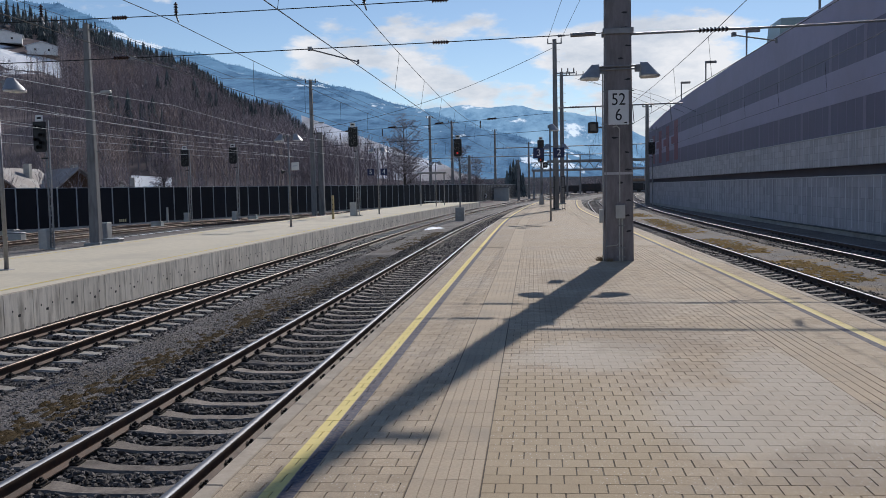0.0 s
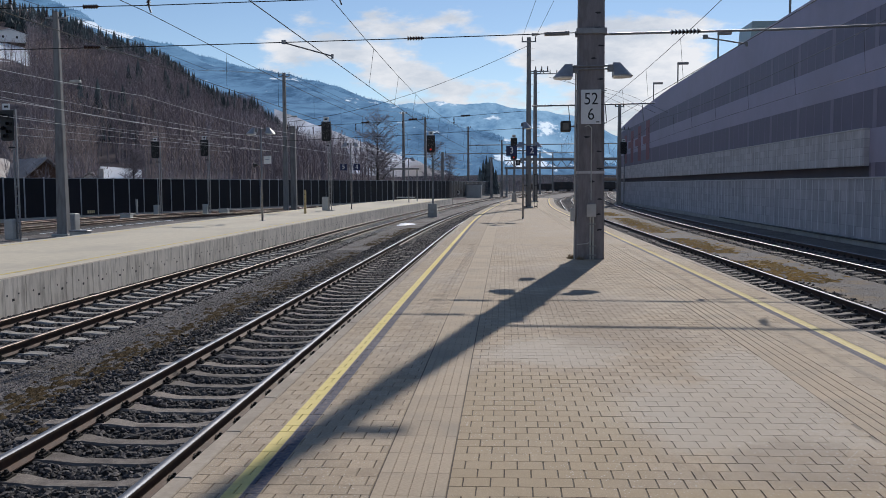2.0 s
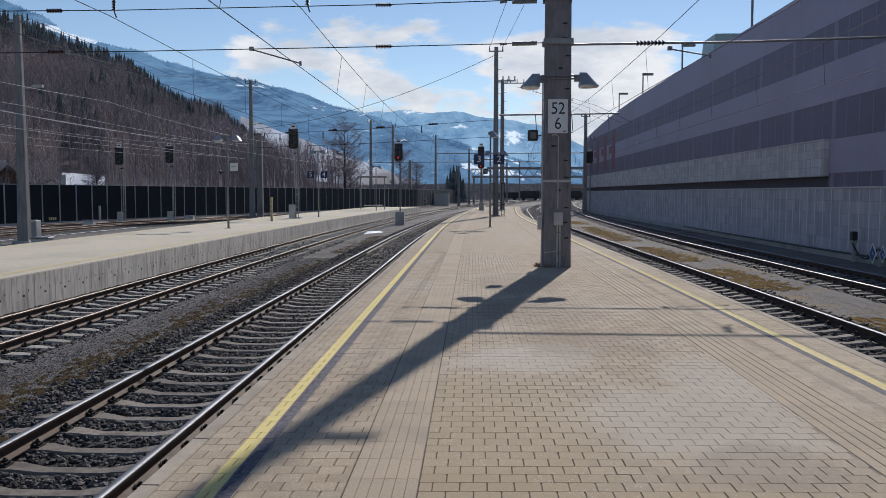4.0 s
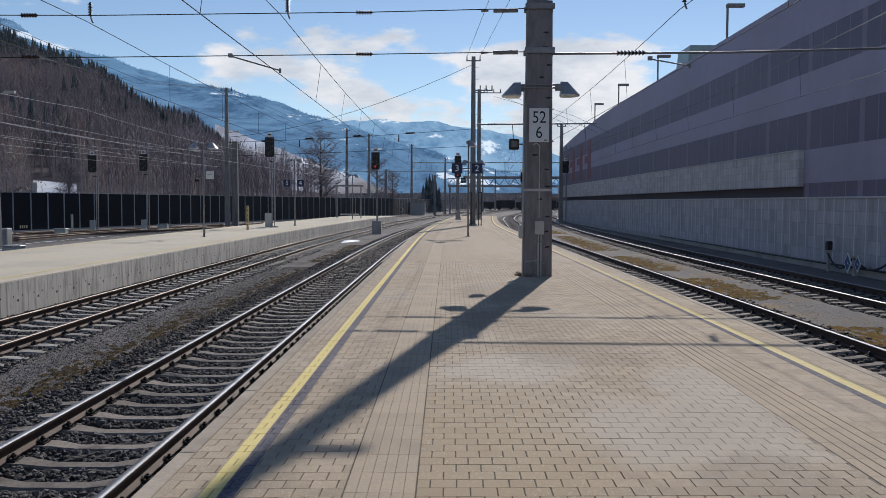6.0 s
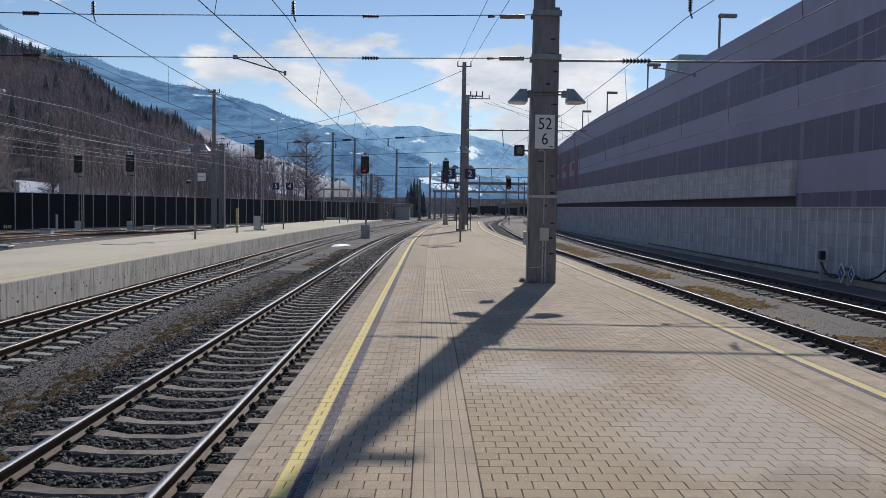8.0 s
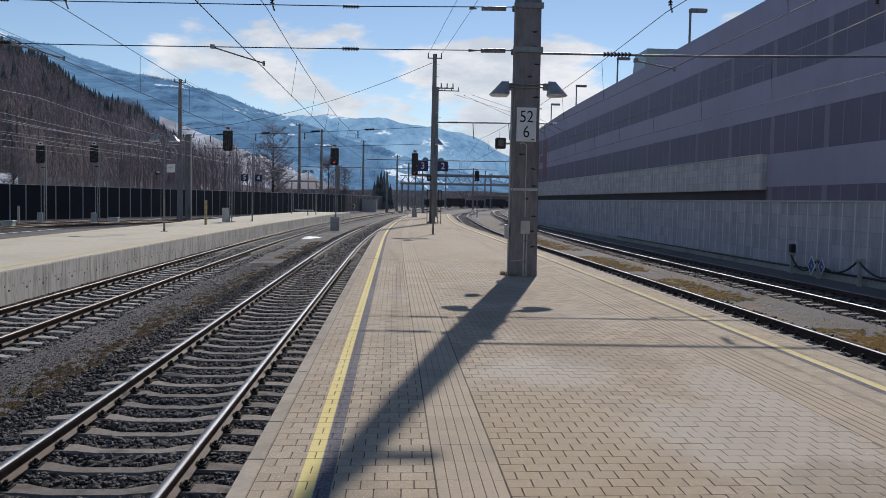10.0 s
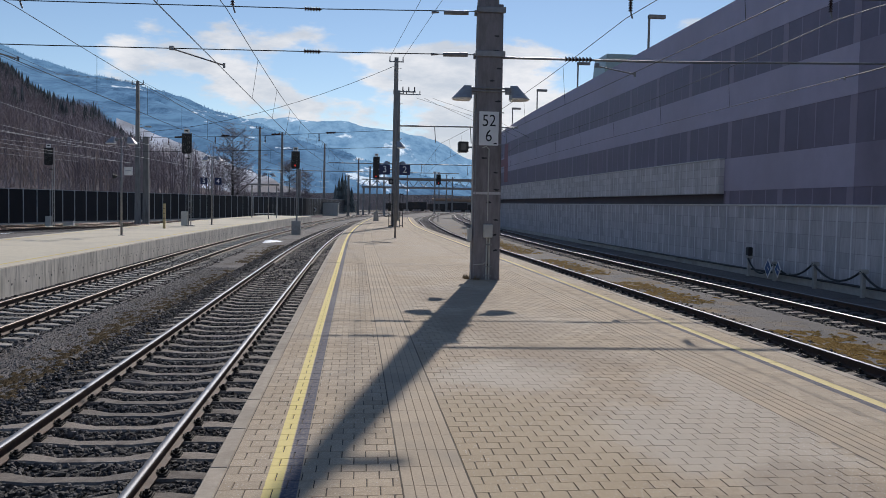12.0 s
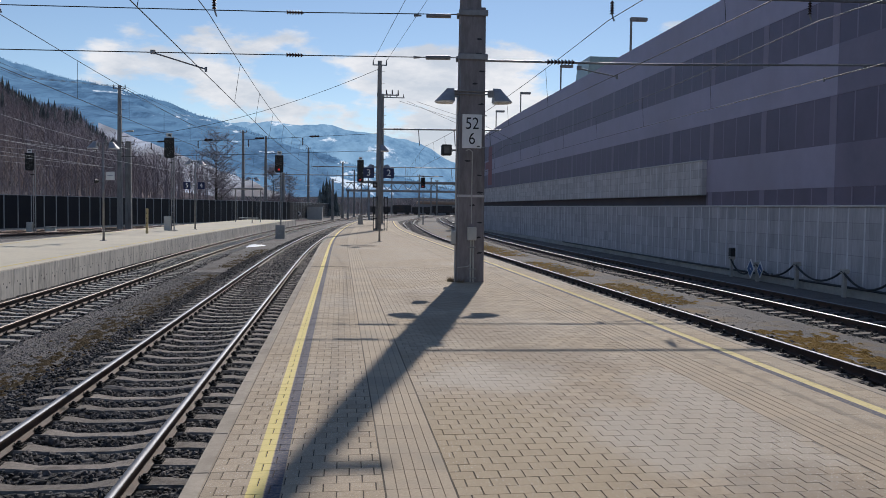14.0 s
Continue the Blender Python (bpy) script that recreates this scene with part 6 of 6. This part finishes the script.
M_WOOD = mat("dark_timber", (0.07, 0.035, 0.02), (0.12, 0.065, 0.038), 3, 0.8, 0, 0.3, 12, 0.02, stretch=(1, 1, 6))
M_RENDER = mat("white_render", (0.66, 0.66, 0.65), (0.76, 0.76, 0.75), 1, 0.9, 0, 0.1)


def chalet(x, y, z, w, d, eave, ridge, turn, label, wall_mat, roof_mat=None):
    h = root("house", label, "house", "chalets", at=(x, y, z))
    h.rotation_euler = (0, 0, radians(turn))
    w2, d2 = w / 2, d / 2
    part("wall", Mesh().add([(-w2, -d2, 0), (w2, -d2, 0), (w2, d2, 0), (-w2, d2, 0), (-w2, -d2, eave), (w2, -d2, eave), (w2, d2, eave), (-w2, d2, eave), (0, -d2, ridge - 0.15), (0, d2, ridge - 0.15)], [(0, 1, 5, 8, 4), (1, 2, 6, 5), (2, 3, 7, 9, 6), (3, 0, 4, 7)]), wall_mat, h)
    o = 0.7
    k = (ridge - eave) / w2
    for s in (-1, 1):
        e = [(s * (w2 + o), -d2 - o, eave - k * o), (s * (w2 + o), d2 + o, eave - k * o), (0, d2 + o, ridge), (0, -d2 - o, ridge)]
        part("roof", Mesh().add(e + [(a, b, c + 0.18) for a, b, c in e], [(0, 1, 2, 3), (4, 7, 6, 5), (0, 4, 5, 1), (1, 5, 6, 2), (2, 6, 7, 3), (3, 7, 4, 0)]), roof_mat or M_ROOF, h)
    for a in (-w * 0.22, w * 0.22):
        win = part("window", Mesh().box(a - 0.45, a + 0.45, -d2 - 0.04, -d2 + 0.02, eave * 0.45, eave * 0.45 + 1.0), M_WHITE, h)
        part("pane", Mesh().box(a - 0.38, a + 0.38, -d2 - 0.05, -d2 - 0.04, eave * 0.45 + 0.07, eave * 0.45 + 0.93), M_BLACK, win)
    part("chimney", Mesh().box(w * 0.14, w * 0.14 + 0.6, 0, 0.6, ridge - 1.2, ridge + 0.6), M_CONCRETE, h)
    return h


chalet(-54.0, 83, GROUND, 6.4, 9, 3.0, 5.4, 6, "brown timber chalet with a frosty grey roof behind the barrier", M_WOOD)
chalet(-49.7, 85, GROUND, 5.6, 8, 2.9, 5.3, 48, "brown timber chalet with a frosty grey roof behind the barrier", M_WOOD)
chalet(-50.6, 99, GROUND, 6.0, 7, 2.5, 4.1, 25, "small house with a pale grey roof behind the barrier", M_RENDER)
M_SNOWROOF = mat("snowy_roof", (0.62, 0.64, 0.68), (0.78, 0.80, 0.83), 1.5, 0.7, 0, 0.3, 6, 0.05, (0.35, 0.33, 0.33), 0.8, 0.5)
for az, r, w in ((-33.2, 392, 13), (-31.2, 381, 11)):
    chalet(r * math.sin(radians(az)), r * math.cos(radians(az)), hill_z(az, r) - 0.3, w, 9, 3.3, 5.0, 30, "white mountain house with a snowy roof on the slope", M_RENDER, M_SNOWROOF)
sn = Mesh()
for a0, a1, r0, r1 in ((-36.5, -30.1, 330, 378), (-26.5, -24.1, 140, 168)):
    n1, n2 = 20, 6
    v = []
    for j in range(n2 + 1):
        for i in range(n1 + 1):
            az, r = a0 + (a1 - a0) * i / n1, r0 + (r1 - r0) * j / n2 + (r1 - r0) * 0.22 * math.sin(i * 0.9) * abs(1 - j / n2)
            v.append((r * math.sin(radians(az)), r * math.cos(radians(az)), hill_z(az, r) + 0.35))
    sn.add(v, [(j * (n1 + 1) + i, j * (n1 + 1) + i + 1, (j + 1) * (n1 + 1) + i + 1, (j + 1) * (n1 + 1) + i) for j in range(n2) for i in range(n1)])
tagged(sn.link("snow_field", M_SNOW), "white snow lying in clearings of the hillside", "snow", kind="stuff")
# snowy meadow slope behind the thicket
M_SNOWSLOPE = pattern("snow_meadow", (0.62, 0.66, 0.74), (0.74, 0.78, 0.86), (0.30, 0.28, 0.28), 0.06)
sm = Mesh()
v = []
for j in range(9):
    for i in range(31):
        az, t = -15.8 + 13.0 * i / 30, j / 8
        r = 500 + 200 * t
        z = -2 + t * (r * math.tan(radians(max(0.3, 5.1 - 0.37 * (az + 15.8)))) + 2) + 2.5 * noise.noise(Vector((az, t * 4, 1)))
        v.append((r * math.sin(radians(az)), r * math.cos(radians(az)), z))
sm.add(v, [(j * 31 + i, j * 31 + i + 1, (j + 1) * 31 + i + 1, (j + 1) * 31 + i) for j in range(8) for i in range(30)])
tagged(sm.link("snow_meadow", M_SNOWSLOPE, None, True), "snowy meadow slope with brown patches", "meadow", kind="structure")
# stored wagons beyond the footbridge
M_WAGON = mat("wagon_dark", (0.02, 0.02, 0.024), (0.05, 0.045, 0.045), 1.5, 0.7, 0.1, 0.1, 20, 0.01, (0.08, 0.05, 0.04), 0.6, 0.5)
for k in range(5):
    wg = root("freight_wagon", "dark freight wagon standing far down the line", "wagon", "stored wagons", at=(9.0 + 7.2 * k, 292 + 1.6 * k, GROUND + 0.1))
    wg.rotation_euler = (0, 0, 0.22)
    part("body", Mesh().box(-3.2, 3.2, -1.3, 1.3, 0.9, 2.7 + 0.5 * (k % 2), None, 0.08), M_WAGON, wg)
    part("chassis", Mesh().box(-3.3, 3.3, -1.1, 1.1, 0.65, 0.9), M_BLACK, wg)
    for x in (-2.1, 2.1):
        for yy in (-0.75, 0.75):
            part("wheel", Mesh().tube((x, yy - 0.06, 0.45), (x, yy + 0.06, 0.45), 0.45, None, 14), M_BLACK, wg)
# far station buildings
M_FARROOF = mat("far_tile_roof", (0.30, 0.20, 0.14), (0.40, 0.28, 0.20), 0.8, 0.8, 0, 0.2, 4, 0.05)
M_FARWALL = mat("far_wall", (0.20, 0.20, 0.21), (0.28, 0.28, 0.29), 0.6, 0.8, 0, 0.1)
for x, y, w, h_, c in ((34, 316, 20, 4.0, M_FARWALL), (62, 330, 30, 6, M_FARWALL)):
    fbld = root("station_building", "low pale building far down the line", "building", "far buildings", at=(x, y, GROUND - 0.2))
    part("wall", Mesh().box(-w / 2, w / 2, -4, 4, 0, h_), c, fbld)
    part("roof", Mesh().box(-w / 2 - 0.6, w / 2 + 0.6, -4.6, 4.6, h_, h_ + 1.1, None, 0.3), M_FARROOF, fbld)
    for k in range(6):
        part("window", Mesh().box(-w / 2 + (k + 0.3) * w / 6, -w / 2 + (k + 0.75) * w / 6, -4.03, -3.99, h_ * 0.35, h_ * 0.75), M_STEEL, fbld)

# ---- single pavers near the camera ----


def paver_faces(x0, x1, y0, y1, z, b=0.0022):
    t = z
    v = [(x0, y0, t - 0.010), (x1, y0, t - 0.010), (x1, y1, t - 0.010), (x0, y1, t - 0.010), (x0 + b, y0 + b, t), (x1 - b, y0 + b, t), (x1 - b, y1 - b, t), (x0 + b, y1 - b, t)]
    return v, [(4, 5, 6, 7), (0, 1, 5, 4), (1, 2, 6, 5), (2, 3, 7, 6), (3, 0, 4, 7)]


PW, PL = 0.168, 0.159
SKEW = 0.04
joined = Mesh()
random.seed(11)
row = 0
y = NEAR0
while y < NEAR1:
    dl, dr = d_left(y), d_right(y)
    for x0, x1, fa, fb in ((P1_L + 0.125, -0.9, dl, dl), (-0.45, 2.57, dl, dr), (3.05, P1_R - 0.125, dr, dr)):
        lo, hi = x0 + fa, x1 + fb
        x = lo - (PW / 2 if row % 2 else 0)
        while x < hi - 0.01:
            a, b = max(x, lo), min(x + PW, hi)
            if b - a > 0.03:
                flush = x0 > 3
                gap = 0.0004 if flush else 0.0014
                v, f = paver_faces(a + gap * 2.0, b - gap * 2.0, y + gap * 0.5, y + PL - gap * 0.5, random.uniform(-0.001, 0.0006) if flush else random.uniform(-0.0012, 0.0008), 0.0008 if flush else 0.0022)
                v = [(p, q + SKEW * (p - 1.0), s) for p, q, s in v]
                if y < 5.2 and -1.2 < x < 2.6:
                    ob = Mesh().add(v, f).link("paver", M_PAVER, pave)
                    platform_uv(ob)
                else:
                    joined.add(v, f)
            x += PW
    y += PL
    row += 1
ob = tagged(joined.link("pavers", M_PAVER, pave), kind="stuff")
platform_uv(ob)

# ---- loose ballast ----
ICO = bmesh.new()
bmesh.ops.create_icosphere(ICO, subdivisions=1, radius=1)
ICO.verts.index_update()
IV = np.array([v.co[:] for v in ICO.verts])
IF = np.array([[v.index for v in f.verts] for f in ICO.faces])
ICO.free()


def stones(name, count, place, size, material, label, parent=None):
    """Angular stones scattered where place() puts them."""
    r_ = np.random.default_rng(len(name) + count)
    vs, fs = [], []
    for i in range(count):
        x, y, z = place(r_)
        s = size * r_.uniform(0.55, 1.35)
        jit = IV * (1 + r_.uniform(-0.42, 0.42, (len(IV), 1))) * np.array([1, r_.uniform(0.6, 1.1), r_.uniform(0.5, 0.9)]) * s
        a, b = r_.uniform(0, 6.28), r_.uniform(-0.6, 0.6)
        ca, sa, cb, sb_ = math.cos(a), math.sin(a), math.cos(b), math.sin(b)
        R_ = np.array([[ca, -sa, 0], [sa, ca, 0], [0, 0, 1]]) @ np.array([[1, 0, 0], [0, cb, -sb_], [0, sb_, cb]])
        vs.append(jit @ R_.T + (x, y, z))
        fs.append(IF + 12 * i)
    v, f = np.concatenate(vs), np.concatenate(fs)
    me = bpy.data.meshes.new(name)
    me.vertices.add(len(v))
    me.vertices.foreach_set("co", v.astype(np.float32).ravel())
    me.loops.add(len(f) * 3)
    me.loops.foreach_set("vertex_index", f.astype(np.int32).ravel())
    me.polygons.add(len(f))
    me.polygons.foreach_set("loop_start", np.arange(0, len(f) * 3, 3, dtype=np.int32))
    me.update(calc_edges=True)
    me.shade_flat()
    me.materials.append(material)
    ob = new(name, me)
    ob.parent = parent
    return tagged(ob, label, "ballast", kind="stuff")


ZS = RAIL_TOP - 0.165


def bed_place(x0, fn, ya, yb, power, half=1.75):
    def place(r_):
        y = ya + (yb - ya) * r_.random() ** power
        while True:
            u = r_.uniform(-half, half)
            if min(abs(u - GAUGE), abs(u + GAUGE)) > 0.09:
                break
        k = (y - (-12 + 0.3)) % 0.6
        on_sleeper = min(k, 0.6 - k) < 0.13 and abs(u) < 1.28
        z = ZS - (0.055 if abs(u) < 0.42 else 0.03) + r_.uniform(-0.012, 0.018)
        if on_sleeper:
            y += 0.3 - 0.12 * (r_.random() - 0.5)
        if abs(u) > 1.5:
            z -= (abs(u) - 1.5) * 0.25
        return x0 + fn(y) + u, y, z
    return place


M_GRAVEL = mat("gravel_grey", (0.125, 0.113, 0.104), (0.28, 0.255, 0.232), 16, 0.95, 0, 0.4, 60, 0.01, island=0.4)
stones("ballast_stones", 17000, bed_place(-3.77, d_left, 4.5, 26, 1.5), 0.032, M_STONE, "grey angular ballast stones between the sleepers")
stones("ballast_stones", 9000, bed_place(-3.77, d_left, 26, 80, 1.5), 0.045, M_STONE, "grey angular ballast stones between the sleepers")
stones("ballast_stones", 9000, bed_place(-8.28, d_left, 9, 45, 1.4), 0.036, M_STONE, "grey angular ballast stones between the sleepers")
stones("ballast_stones", 6000, bed_place(6.02, d_right, 9, 40, 1.4), 0.038, M_STONE, "grey angular ballast stones between the sleepers")
stones("ballast_stones", 5000, bed_place(10.85, d_left, 14, 55, 1.4), 0.042, M_STONE, "grey angular ballast stones between the sleepers")
stones("gravel", 16000, lambda r_: ((lambda y: (-6.15 + d_left(y) + r_.normal(0, 0.5), y, GROUND + 0.047))(5 + 28 * r_.random() ** 1.4)), 0.014, M_GRAVEL, "fine gravel on the path between the tracks")
stones("ballast_stones", 2600, lambda r_: ((lambda y: (-5.38 + d_left(y) + r_.normal(0, 0.09), y, GROUND + 0.052 + 0.015 * r_.random()))(4.8 + 40 * r_.random() ** 1.5)), 0.03, M_STONE, "grey ballast stones strewn along the edge of the path")
stones("gravel", 3500, lambda r_: ((lambda y: (8.4 + d_left(y) + r_.normal(0, 0.45), y, GROUND + 0.047))(10 + 30 * r_.random() ** 1.3)), 0.008, M_GRAVEL, "fine gravel on the path between the tracks")

rngm = np.random.default_rng(3)
weeds = Mesh()
for i in range(190):
    a, r_ = rngm.uniform(1.9, 4.4), 0.40 + abs(rngm.normal(0, 0.07))
    x, y = PX + r_ * math.cos(a) * 1.0, PY - 0.05 + r_ * math.sin(a) * 0.8
    weeds.add([(x - 0.006, y, 0), (x + 0.006, y, 0), (x + rngm.normal(0, 0.03), y + rngm.normal(0, 0.03), rngm.uniform(0.03, 0.12))], [(0, 1, 2)])
tagged(weeds.link("weeds", mat("dry_weed", (0.16, 0.11, 0.06), (0.24, 0.18, 0.10), 6, 0.95, 0, 0)), "dry weeds growing at the foot of the pillar", "weeds", kind="stuff")
